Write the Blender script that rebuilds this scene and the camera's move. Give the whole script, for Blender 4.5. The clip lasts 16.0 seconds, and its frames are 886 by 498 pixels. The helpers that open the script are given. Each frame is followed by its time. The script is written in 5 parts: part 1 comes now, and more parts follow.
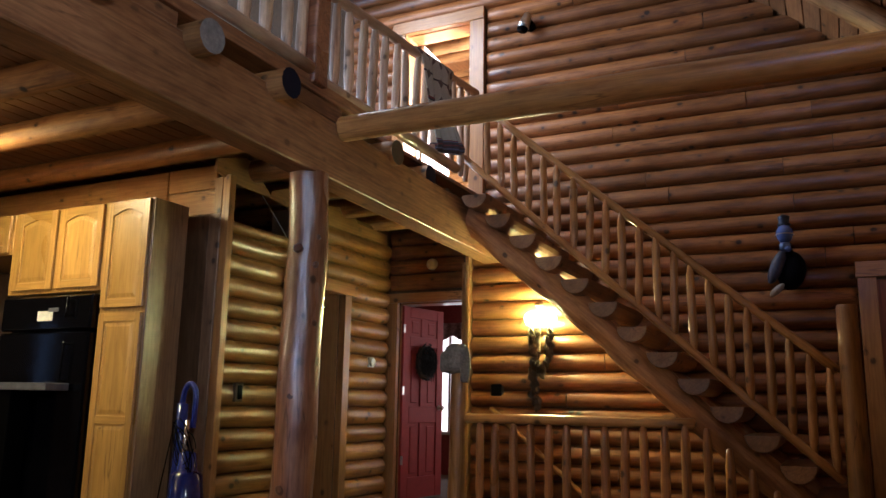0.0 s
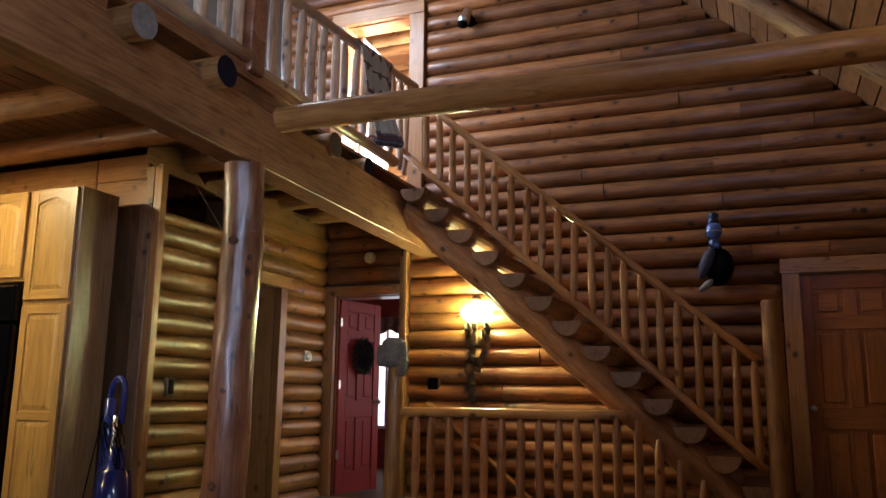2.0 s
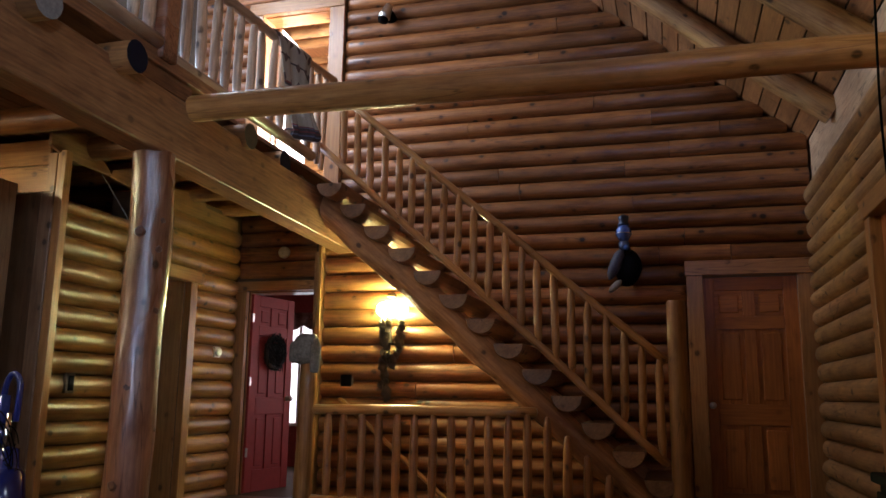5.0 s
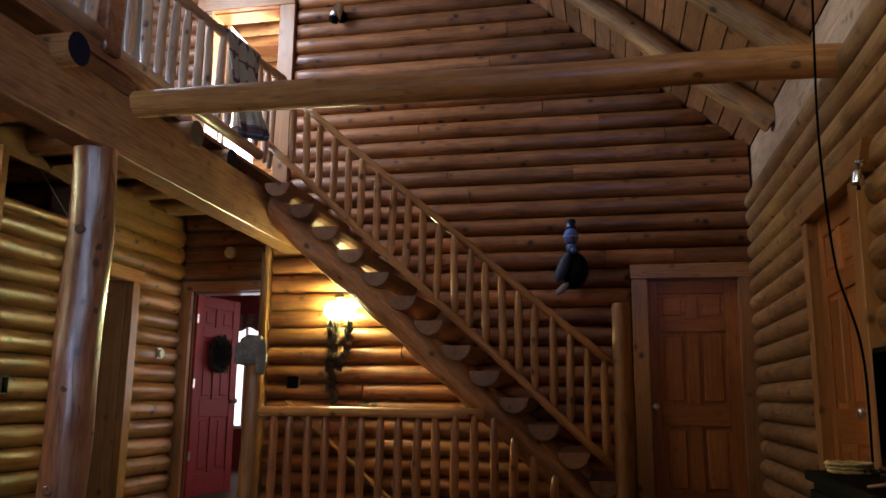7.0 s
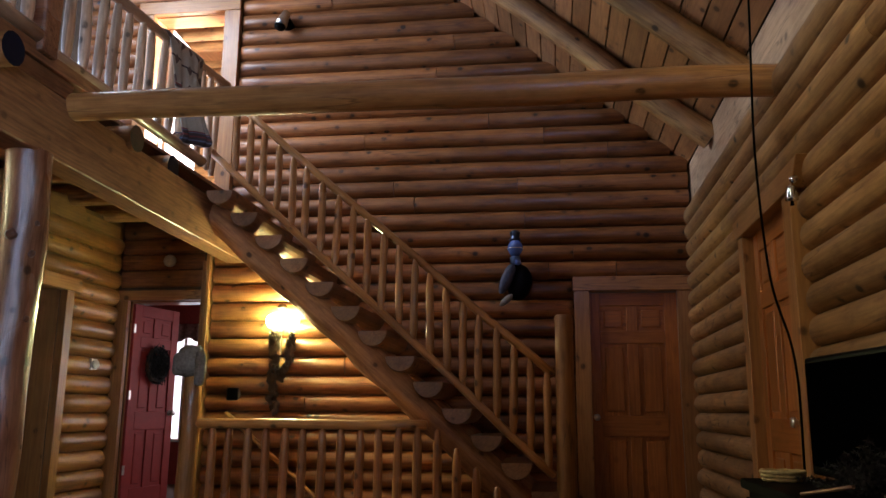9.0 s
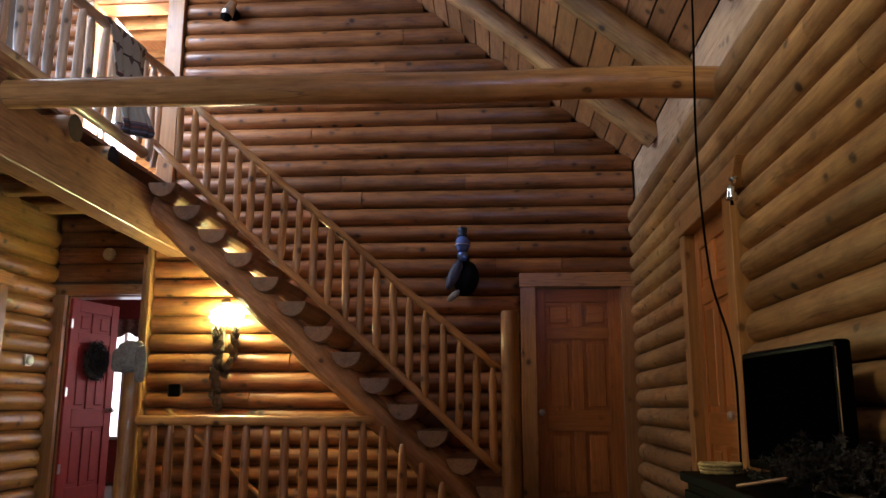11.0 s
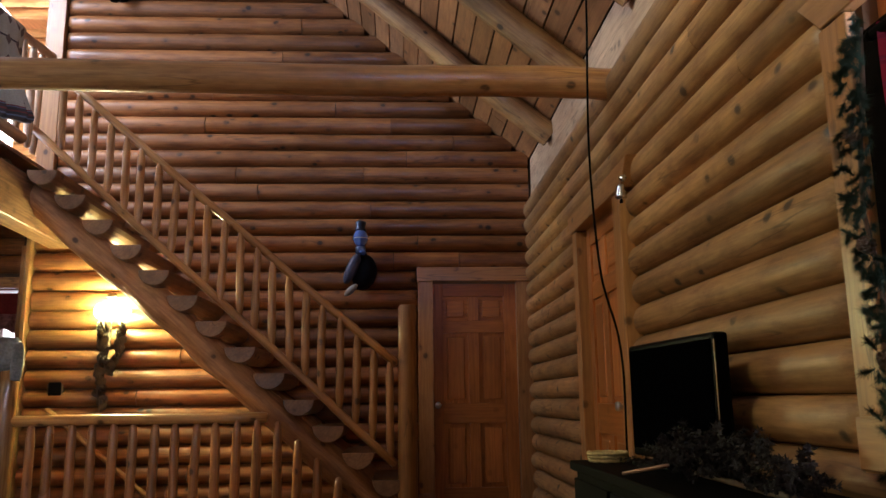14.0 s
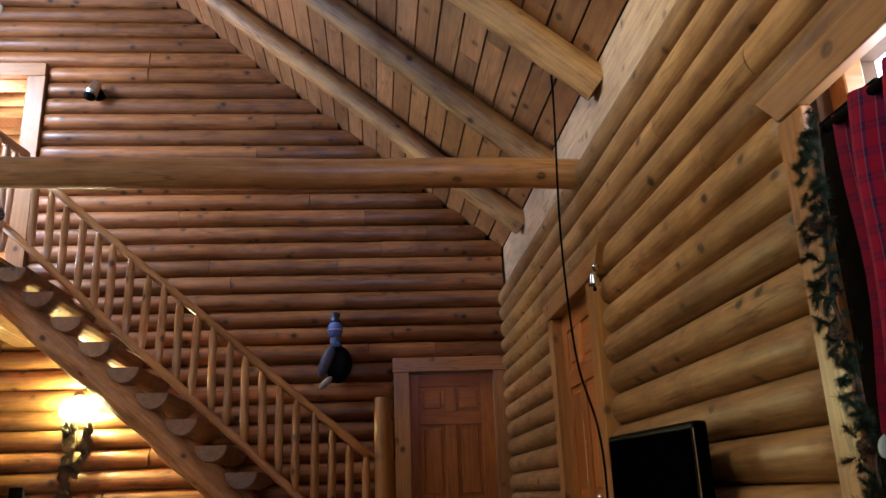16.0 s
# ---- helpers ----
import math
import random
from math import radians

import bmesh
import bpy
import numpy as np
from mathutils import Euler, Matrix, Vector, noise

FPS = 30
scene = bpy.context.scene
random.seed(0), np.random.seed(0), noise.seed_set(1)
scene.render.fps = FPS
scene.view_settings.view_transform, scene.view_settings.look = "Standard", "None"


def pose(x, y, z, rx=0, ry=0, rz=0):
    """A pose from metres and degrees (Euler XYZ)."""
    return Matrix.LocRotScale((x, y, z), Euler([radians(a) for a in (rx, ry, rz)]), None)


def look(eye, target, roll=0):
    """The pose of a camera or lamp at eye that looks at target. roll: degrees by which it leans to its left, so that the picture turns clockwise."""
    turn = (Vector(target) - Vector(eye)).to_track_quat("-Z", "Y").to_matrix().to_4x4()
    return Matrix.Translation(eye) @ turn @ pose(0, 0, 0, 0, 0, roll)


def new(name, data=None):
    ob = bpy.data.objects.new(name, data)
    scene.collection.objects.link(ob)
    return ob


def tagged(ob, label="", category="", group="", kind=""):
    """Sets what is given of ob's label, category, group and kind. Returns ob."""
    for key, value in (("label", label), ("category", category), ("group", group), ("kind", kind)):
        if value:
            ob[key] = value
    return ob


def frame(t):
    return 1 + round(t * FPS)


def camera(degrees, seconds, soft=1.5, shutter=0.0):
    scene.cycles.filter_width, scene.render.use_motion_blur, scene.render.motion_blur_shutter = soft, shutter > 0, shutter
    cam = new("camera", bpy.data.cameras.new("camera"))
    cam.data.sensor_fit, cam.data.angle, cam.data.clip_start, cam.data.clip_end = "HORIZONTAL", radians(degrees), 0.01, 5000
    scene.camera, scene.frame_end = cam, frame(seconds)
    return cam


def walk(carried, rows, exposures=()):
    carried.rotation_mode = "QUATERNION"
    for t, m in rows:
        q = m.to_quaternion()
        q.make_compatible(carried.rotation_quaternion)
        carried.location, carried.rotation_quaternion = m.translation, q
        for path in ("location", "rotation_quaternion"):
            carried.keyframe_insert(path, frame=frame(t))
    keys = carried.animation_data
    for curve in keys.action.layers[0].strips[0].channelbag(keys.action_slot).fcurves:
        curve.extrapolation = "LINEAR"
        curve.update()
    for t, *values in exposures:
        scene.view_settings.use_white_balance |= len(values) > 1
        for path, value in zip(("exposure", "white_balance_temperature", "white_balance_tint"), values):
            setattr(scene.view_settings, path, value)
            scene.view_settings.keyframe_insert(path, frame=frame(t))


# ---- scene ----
# ---- the camera: held by someone who sits, turning slowly to the right ----
cam = camera(58.17, 16.0)
# seconds, place, yaw, pitch, roll
ROWS = [
    (0, -0.011, -0.017, 1.010, 26.36, 10.93, -1.01),
    (0.5, -0.012, -0.017, 1.016, 25.79, 10.76, -0.90),
    (1, -0.012, -0.018, 1.012, 24.93, 10.70, -0.86),
    (1.5, -0.008, -0.010, 1.006, 24.31, 10.61, -0.96),
    (2, -0.006, -0.011, 1.007, 21.87, 10.58, -0.73),
    (2.5, -0.010, -0.008, 1.013, 20.90, 10.57, -0.77),
    (3, -0.009, -0.009, 1.004, 19.92, 10.62, -0.80),
    (3.5, -0.001, -0.006, 1.004, 19.03, 10.64, -0.79),
    (4, -0.006, -0.009, 1.009, 17.93, 10.52, -0.77),
    (6.5, -0.001, 0.000, 1.001, 12.96, 10.63, -0.69),
    (7, 0.000, 0.000, 1.000, 12.08, 10.67, -0.65),
    (7.5, 0.004, 0.006, 0.995, 11.05, 10.83, -0.62),
    (8, -0.001, 0.005, 1.002, 10.07, 11.41, -0.54),
    (8.5, -0.002, 0.010, 0.999, 9.36, 11.55, -0.61),
    (9, -0.005, 0.009, 0.995, 8.03, 11.53, -0.46),
    (9.5, -0.003, 0.009, 0.995, 6.31, 11.44, -0.25),
    (12, -0.003, 0.017, 0.998, 1.48, 11.07, 0.13),
    (12.5, -0.003, 0.011, 1.001, -1.06, 10.92, 0.49),
    (13, -0.004, 0.010, 0.999, -2.49, 10.85, 0.66),
    (13.5, 0.000, 0.005, 0.999, -3.03, 10.79, 0.83),
    (14, 0.001, 0.010, 0.999, -3.23, 10.76, 0.76),
    (14.5, -0.000, 0.007, 1.000, -4.79, 10.64, 0.98),
    (15, 0.004, 0.010, 1.009, -5.17, 12.55, 1.32),
    (15.5, 0.007, 0.016, 1.012, -5.28, 16.07, 1.78),
    (16, 0.007, 0.014, 1.017, -5.22, 17.01, 2.33),
]
walk(cam, [(t, pose(x, y, z, 90 + pitch, 0, yaw) @ pose(0, 0, 0, 0, 0, -roll)) for t, x, y, z, yaw, pitch, roll in ROWS], exposures=[(t, e, 5720 - 12 * t, 15) for t, e in ((0.0, -0.62), (4.0, -0.68), (7.0, -0.78), (9.0, -0.70), (9.5, -0.54), (12.0, -0.32), (14.5, -0.10), (15.0, -0.06), (16.0, -0.02))])

# ---- world and large lights ----
world = bpy.data.worlds.new("sky")
scene.world = world
world.use_nodes = True
wn = world.node_tree
sky = wn.nodes.new("ShaderNodeTexSky")
sky.sky_type, sky.sun_disc = "NISHITA", False
sky.sun_elevation, sky.sun_rotation = radians(35), radians(200)
wn.nodes["Background"].inputs[1].default_value = 0.05
wn.links.new(sky.outputs[0], wn.nodes["Background"].inputs[0])


def area_lamp(name, eye, target, sx, sy, watts, colour, spread=180):
    d = bpy.data.lights.new(name, "AREA")
    d.shape, d.size, d.size_y, d.energy, d.color, d.spread = "RECTANGLE", sx, sy, watts, colour, radians(spread)
    ob = new(name, d)
    ob.matrix_basis = look(eye, target)
    return ob


def point_lamp(name, place, watts, colour, radius):
    d = bpy.data.lights.new(name, "POINT")
    d.energy, d.color, d.shadow_soft_size = watts, colour, radius
    ob = new(name, d)
    ob.location = place
    return ob


# daylight: the loft's large west window, high up, and windows behind the viewer
area_lamp("loft_window_light", (-9.5, 6.0, 4.2), (1.2, 2.6, 2.6), 1.6, 1.5, 620, (0.70, 0.83, 0.95))
# unseen fill added in the loft for the wall by the upstairs door
area_lamp("loft_fill_light", (-4.5, 5.6, 5.6), (-2.3, 7.4, 3.1), 1.3, 1.0, 78, (0.88, 0.90, 0.90), 120)
area_lamp("gable_window_light", (-0.25, -2.95, 4.0), (0.6, 7.4, 4.1), 1.6, 1.0, 5, (0.24, 0.46, 1.0), 28)
area_lamp("south_gable_light", (-0.9, -2.95, 4.2), (-3.0, 4.6, 3.7), 1.2, 1.0, 5.5, (0.62, 0.80, 1.0), 30)
area_lamp("loft_side_light", (-9.45, -1.0, 3.95), (0.2, 6.4, 3.0), 1.9, 1.2, 420, (0.36, 0.60, 1.0))
area_lamp("side_window_light", (1.22, -1.3, 3.05), (-3.0, -2.0, 3.6), 1.3, 0.5, 280, (0.74, 0.87, 1.0))
# the two rooms that lie beyond the open doors
area_lamp("upper_room_light", (-2.34, 8.7, 4.2), (-4.2, 8.1, 3.8), 1.2, 1.3, 1000, (1.0, 0.97, 0.94))
area_lamp("red_room_light", (-2.45, 9.2, 1.5), (-4.15, 7.8, 1.3), 1.0, 1.2, 30, (1.0, 0.80, 0.72))
# wall lamp on the log wall and the kitchen's ceiling lamps
area_lamp("wall_lamp_glow", (-2.545, 7.12, 1.82), (1.2, 2.4, 1.3), 0.2, 0.14, 58, (1.0, 0.84, 0.36))
area_lamp("kitchen_lamp_light", (-5.5, 3.2, 2.78), (-5.45, 3.75, 1.2), 0.4, 0.4, 64, (1.0, 0.84, 0.40))
point_lamp("kitchen_bulb", (-5.6, 2.75, 2.45), 12, (1.0, 0.84, 0.42), 0.12)
# unseen warm point added to the west to fill stairs and east wall
point_lamp("warm_fill_light", (-6.2, 1.0, 1.95), 120, (1.0, 0.74, 0.40), 0.15)
area_lamp("south_window_light", (-1.4, -2.95, 1.7), (-2.9, 4.2, 1.7), 0.5, 1.1, 5, (0.66, 0.82, 1.0), 36)
# unseen warm fill added overhead for the upper east wall
area_lamp("east_wall_fill_light", (-1.6, 1.2, 4.1), (1.2, 2.6, 3.2), 0.5, 0.5, 23, (0.90, 0.85, 0.48), 76)


# ---- materials ----
def nodes_of(name):
    m = bpy.data.materials.new(name)
    m.use_nodes = True
    nt = m.node_tree
    return m, nt, nt.nodes["Principled BSDF"]


def ramp(nt, fac, stops):
    r = nt.nodes.new("ShaderNodeValToRGB")
    e = r.color_ramp.elements
    e[0].position, e[0].color = stops[0][0], (*stops[0][1], 1)
    e[1].position, e[1].color = stops[-1][0], (*stops[-1][1], 1)
    for p, c in stops[1:-1]:
        e.new(p).color = (*c, 1)
    nt.links.new(fac, r.inputs[0])
    return r.outputs[0]


def mix(nt, fac, a, b, kind="MIX"):
    n = nt.nodes.new("ShaderNodeMix")
    n.data_type, n.blend_type = "RGBA", kind
    for sock, v in ((n.inputs[0], fac), (n.inputs[6], a), (n.inputs[7], b)):
        if isinstance(v, (int, float)):
            sock.default_value = v
        elif isinstance(v, tuple):
            sock.default_value = (*v, 1)
        else:
            nt.links.new(v, sock)
    return n.outputs[2]


def tex(nt, kind, vec, scale, detail=3.0, rough=0.55):
    n = nt.nodes.new(kind)
    nt.links.new(vec, n.inputs["Vector"])
    n.inputs["Scale"].default_value = scale
    if kind == "ShaderNodeTexNoise":
        n.inputs["Detail"].default_value, n.inputs["Roughness"].default_value = detail, rough
    return n


def vec_scale(nt, vec, s):
    n = nt.nodes.new("ShaderNodeMapping")
    n.inputs["Scale"].default_value = s
    nt.links.new(vec, n.inputs["Vector"])
    return n.outputs[0]


def wood(name, light, dark, rough=0.38, axis=0, knots=0.8, island=False, grey=0.0, coat=0.25, vary=0.35, relief=0.25, mottle=0.6, figure=0.22):
    """Varnished pine: grain along one axis of the object, knots, and a tone of its own for each piece."""
    m, nt, b = nodes_of(name)
    tc = nt.nodes.new("ShaderNodeTexCoord")
    info = nt.nodes.new("ShaderNodeObjectInfo")
    rnd = info.outputs["Random"]
    if island:
        rnd = nt.nodes.new("ShaderNodeNewGeometry").outputs["Random Per Island"]
    mul = nt.nodes.new("ShaderNodeVectorMath")
    mul.operation = "MULTIPLY_ADD"
    comb = nt.nodes.new("ShaderNodeCombineXYZ")
    for i in range(3):
        nt.links.new(rnd, comb.inputs[i])
    mul.inputs[1].default_value = (37.0, 53.0, 71.0)
    nt.links.new(comb.outputs[0], mul.inputs[0])
    nt.links.new(tc.outputs["Object"], mul.inputs[2])
    p = mul.outputs[0]
    s_grain, s_knot, s_tone = [42.0] * 3, [6.5] * 3, [2.2] * 3
    s_grain[axis], s_knot[axis], s_tone[axis] = 1.6, 5.2, 0.8
    grain = tex(nt, "ShaderNodeTexNoise", vec_scale(nt, p, s_grain), 1.3, 6.0, 0.70)
    tone = tex(nt, "ShaderNodeTexNoise", vec_scale(nt, p, s_tone), 1.0, 2.0, 0.5)
    knot = tex(nt, "ShaderNodeTexVoronoi", vec_scale(nt, p, s_knot), 1.0)
    mid = tuple((x + y) / 2 for x, y in zip(light, dark))
    col = ramp(nt, grain.outputs[0], [(0.34, dark), (0.50, mid), (0.64, light)])
    col = mix(nt, 0.45, col, ramp(nt, tone.outputs[0], [(0.3, tuple(0.55 * x for x in mid)), (0.7, tuple(min(1, 1.35 * x) for x in light))]), "MIX")
    # growth rings and long drying cracks
    s_ring, s_crack = [1.0] * 3, [9.0] * 3
    s_ring[axis], s_crack[axis] = 0.16, 0.55
    ring = tex(nt, "ShaderNodeTexWave", vec_scale(nt, p, s_ring), 11.0)
    ring.wave_type, ring.rings_direction = "RINGS", "XYZ"[axis]
    ring.inputs["Distortion"].default_value, ring.inputs["Detail"].default_value = 11.0, 3.0
    ring.inputs["Detail Scale"].default_value = 0.9
    col = mix(nt, figure, col, ramp(nt, ring.outputs["Fac"], [(0.0, (0.58, 0.54, 0.50)), (0.45, (0.98, 0.97, 0.96)), (1.0, (1.12, 1.12, 1.12))]), "MULTIPLY")
    crack = tex(nt, "ShaderNodeTexNoise", vec_scale(nt, p, s_crack), 1.0, 3.0, 0.5)
    where = ramp(nt, tone.outputs[0], [(0.52, (0.0,) * 3), (0.60, (0.6,) * 3)])
    line = ramp(nt, crack.outputs[0], [(0.488, (0.0,) * 3), (0.5, (1.0,) * 3), (0.512, (0.0,) * 3)])
    col = mix(nt, mix(nt, 1.0, line, where, "MULTIPLY"), col, tuple(0.2 * x for x in dark))
    s_blot = [15.0] * 3
    s_blot[axis] = 4.0
    blot = tex(nt, "ShaderNodeTexNoise", vec_scale(nt, p, s_blot), 1.0, 4.0, 0.6)
    col = mix(nt, mottle, col, ramp(nt, blot.outputs[0], [(0.30, (0.60, 0.50, 0.44)), (0.5, (1.0, 1.0, 1.0)), (0.70, (1.22, 1.25, 1.25))]), "MULTIPLY")
    deep = tuple(0.22 * x for x in dark)
    halo = ramp(nt, knot.outputs["Distance"], [(0.14, (0.45 * knots,) * 3), (0.32, (0.0,) * 3)])
    halo = mix(nt, 1.0, halo, ramp(nt, blot.outputs[0], [(0.40, (0.1,) * 3), (0.58, (1.0,) * 3)]), "MULTIPLY")
    col = mix(nt, halo, col, tuple(0.55 * x for x in dark))
    kn = ramp(nt, knot.outputs["Distance"], [(0.09, (knots,) * 3), (0.13, (0.7 * knots,) * 3), (0.17, (0.0,) * 3)])
    kn = mix(nt, 1.0, kn, ramp(nt, blot.outputs[0], [(0.40, (0.1,) * 3), (0.52, (1.0,) * 3)]), "MULTIPLY")
    col = mix(nt, kn, col, deep)
    val = ramp(nt, rnd, [(0.0, (1 - vary,) * 3), (1.0, (1 + 0.4 * vary,) * 3)])
    col = mix(nt, 1.0, col, val, "MULTIPLY")
    if grey:
        col = mix(nt, grey, col, (0.30, 0.27, 0.25))
    nt.links.new(col, b.inputs["Base Color"])
    rr = ramp(nt, tone.outputs[0], [(0.3, (rough * 0.8,) * 3), (0.7, (min(1, rough * 1.3),) * 3)])
    nt.links.new(rr, b.inputs["Roughness"])
    b.inputs["Coat Weight"].default_value = coat
    b.inputs["Coat Roughness"].default_value = 0.26
    bump = nt.nodes.new("ShaderNodeBump")
    bump.inputs["Strength"].default_value = relief
    bump.inputs["Distance"].default_value = 0.004
    nt.links.new(grain.outputs[0], bump.inputs["Height"])
    nt.links.new(bump.outputs[0], b.inputs["Normal"])
    return m


def plain(name, colour, rough=0.5, metal=0.0, spec=0.5, noise_scale=30.0, amount=0.25, emit=None, strength=0.0, coat=0.0, relief=0.1):
    m, nt, b = nodes_of(name)
    tc = nt.nodes.new("ShaderNodeTexCoord")
    n = tex(nt, "ShaderNodeTexNoise", tc.outputs["Object"], noise_scale, 4.0)
    big = tex(nt, "ShaderNodeTexNoise", tc.outputs["Object"], noise_scale * 0.12, 2.0)
    c = ramp(nt, n.outputs[0], [(0.3, tuple(x * (1 - amount) for x in colour)), (0.7, tuple(min(1, x * (1 + amount)) for x in colour))])
    c = mix(nt, 0.35, c, ramp(nt, big.outputs[0], [(0.35, tuple(x * (1 - amount) for x in colour)), (0.65, tuple(min(1, x * (1 + amount)) for x in colour))]))
    nt.links.new(c, b.inputs["Base Color"])
    b.inputs["Roughness"].default_value, b.inputs["Metallic"].default_value = rough, metal
    b.inputs["Coat Weight"].default_value = coat
    b.inputs["Specular IOR Level"].default_value = spec
    if emit:
        b.inputs["Emission Color"].default_value = (*emit, 1)
        b.inputs["Emission Strength"].default_value = strength
    bump = nt.nodes.new("ShaderNodeBump")
    bump.inputs["Strength"].default_value, bump.inputs["Distance"].default_value = relief, 0.002
    nt.links.new(n.outputs[0], bump.inputs["Height"])
    nt.links.new(bump.outputs[0], b.inputs["Normal"])
    return m


LOG = wood("log_wood", (0.37, 0.138, 0.032), (0.130, 0.038, 0.008), 0.46, vary=0.28, knots=1.0, coat=0.22, mottle=1.0)
LOG_PALE = wood("pale_log_wood", (0.47, 0.245, 0.082), (0.20, 0.090, 0.027), 0.50, vary=0.22, knots=1.0, coat=0.12, mottle=1.0)
LOG_GOLD = wood("gold_log_wood", (0.34, 0.142, 0.027), (0.15, 0.053, 0.009), 0.42, vary=0.2, knots=0.92)
POLE = wood("peeled_pole_wood", (0.56, 0.265, 0.080), (0.27, 0.104, 0.027), 0.30, vary=0.25, knots=0.92)
JOIST = wood("joist_log_wood", (0.42, 0.19, 0.055), (0.15, 0.055, 0.014), 0.62, vary=0.25, knots=1.0, coat=0.0, mottle=1.0, relief=0.8)
POLE_RED = wood("reddish_pole_wood", (0.43, 0.175, 0.050), (0.20, 0.070, 0.018), 0.34, vary=0.25, knots=0.92)
PLATE = wood("pale_plate_board", (0.58, 0.38, 0.22), (0.38, 0.215, 0.11), 0.55, vary=0.1, knots=0.6, coat=0.05)
# POLE again, lightened in colour for the daylight on the loft railings
POLE_DAYLIT = wood("daylit_peeled_pole", (0.66, 0.44, 0.27), (0.40, 0.235, 0.125), 0.34, vary=0.2, knots=0.9)
POST = wood("reddish_post_wood", (0.33, 0.135, 0.062), (0.12, 0.040, 0.020), 0.26, vary=0.1, coat=0.8, relief=0.9, mottle=0.9)
KNOT = wood("dark_knot_wood", (0.16, 0.06, 0.03), (0.06, 0.02, 0.01), 0.35, vary=0.1, coat=0.35, relief=0.9)
BEAM = wood("sawn_beam_wood", (0.38, 0.170, 0.068), (0.15, 0.056, 0.020), 0.5, vary=0.1, coat=0.1, mottle=0.9, knots=0.5, figure=0.4, relief=0.6)
STRINGER = wood("stringer_log", (0.54, 0.245, 0.090), (0.25, 0.090, 0.030), 0.6, vary=0.1, knots=0.95, coat=0.0, relief=0.8, mottle=1.0)
TRIM = wood("trim_pine", (0.47, 0.215, 0.060), (0.29, 0.115, 0.027), 0.40, vary=0.2, knots=0.85, mottle=0.4)
PINE = wood("door_pine", (0.50, 0.165, 0.026), (0.30, 0.086, 0.012), 0.40, vary=0.12, knots=0.25, mottle=0.35, coat=0.1, figure=0.25)
CAB = wood("cabinet_maple", (0.55, 0.305, 0.075), (0.40, 0.195, 0.040), 0.33, vary=0.12, knots=0.1, coat=0.3, mottle=0.25, figure=0.25)
TREAD = wood("split_log_tread", (0.30, 0.145, 0.060), (0.16, 0.070, 0.028), 0.5, vary=0.2)
CEIL = wood("ceiling_boards", (0.41, 0.185, 0.064), (0.21, 0.080, 0.025), 0.5, axis=1, island=True, vary=0.3)
DECK = wood("loft_deck_boards", (0.27, 0.122, 0.055), (0.15, 0.062, 0.025), 0.45, axis=1, vary=0.3)
FLOORM = wood("floor_boards", (0.10, 0.05, 0.024), (0.06, 0.028, 0.013), 0.3, axis=1, island=True, vary=0.25)
GAP = plain("dark_joint", (0.025, 0.014, 0.008), 0.8)
WALLBACK = plain("wall_backing", (0.10, 0.055, 0.025), 0.8)
ENDGRAIN = plain("end_grain", (0.42, 0.27, 0.14), 0.6, noise_scale=60, amount=0.2)
BLACK = plain("black_gloss", (0.002, 0.002, 0.003), 0.10, spec=0.2, relief=0.0)
TVBLACK = plain("black_casing", (0.002, 0.002, 0.0023), 0.4, spec=0.02, relief=0.0)
BLACKMAT = plain("black_matt", (0.0018, 0.0018, 0.002), 0.6, spec=0.03)
SCREEN = plain("dark_screen", (0.0012, 0.0012, 0.0015), 0.3, spec=0.0, relief=0.0)
CHROME = plain("chrome", (0.75, 0.75, 0.76), 0.15, 1.0, relief=0.02)
NICKEL = plain("brushed_nickel", (0.6, 0.57, 0.52), 0.28, 1.0, relief=0.05)
WHITE = plain("white_plastic", (0.72, 0.70, 0.66), 0.4)
REDPAINT = plain("red_paint", (0.34, 0.030, 0.022), 0.62, noise_scale=18, amount=0.15)
REDWALL = plain("red_wall_paint", (0.30, 0.05, 0.04), 0.7)
FUR = plain("grey_fleece", (0.17, 0.15, 0.125), 0.95, noise_scale=45, amount=0.5, relief=1.0)
BROWN = plain("bark_brown", (0.09, 0.05, 0.025), 0.7, amount=0.4, relief=0.5)
STRAW = plain("woven_straw", (0.62, 0.45, 0.18), 0.7, noise_scale=80, amount=0.3, relief=0.8)
BLUE = plain("blue_plastic", (0.006, 0.011, 0.10), 0.2, coat=0.5)
BLUECLEAR = plain("smoky_blue_plastic", (0.02, 0.03, 0.17), 0.12, coat=0.6)
GREYBAR = plain("speckled_grey", (0.10, 0.10, 0.12), 0.4, noise_scale=120, amount=0.6)
BULB = plain("lit_lamp_glass", (1.0, 0.85, 0.5), 0.3, emit=(0.84, 0.95, 0.36), strength=330)
DAYGLOW = plain("bright_outdoors", (0.9, 0.9, 0.9), 0.9, emit=(0.93, 0.96, 1.0), strength=9)
BLUEGLOW = plain("blue_outdoors", (0.9, 0.9, 0.9), 0.9, emit=(0.30, 0.52, 1.0), strength=9)
PINKGLOW = plain("bright_outdoors_sheer", (0.9, 0.9, 0.9), 0.9, emit=(1.0, 0.93, 0.90), strength=3.2)


# ---- building helpers ----
PLACED = {}


def thing(name, place=(0, 0, 0), label="", category="", group="", kind="", turn=0):
    ob = new(name)
    ob.empty_display_size = 0.1
    ob.matrix_basis = pose(*place, 0, 0, turn)
    PLACED[ob] = ob.matrix_basis.copy()
    return tagged(ob, label, category, group, kind)


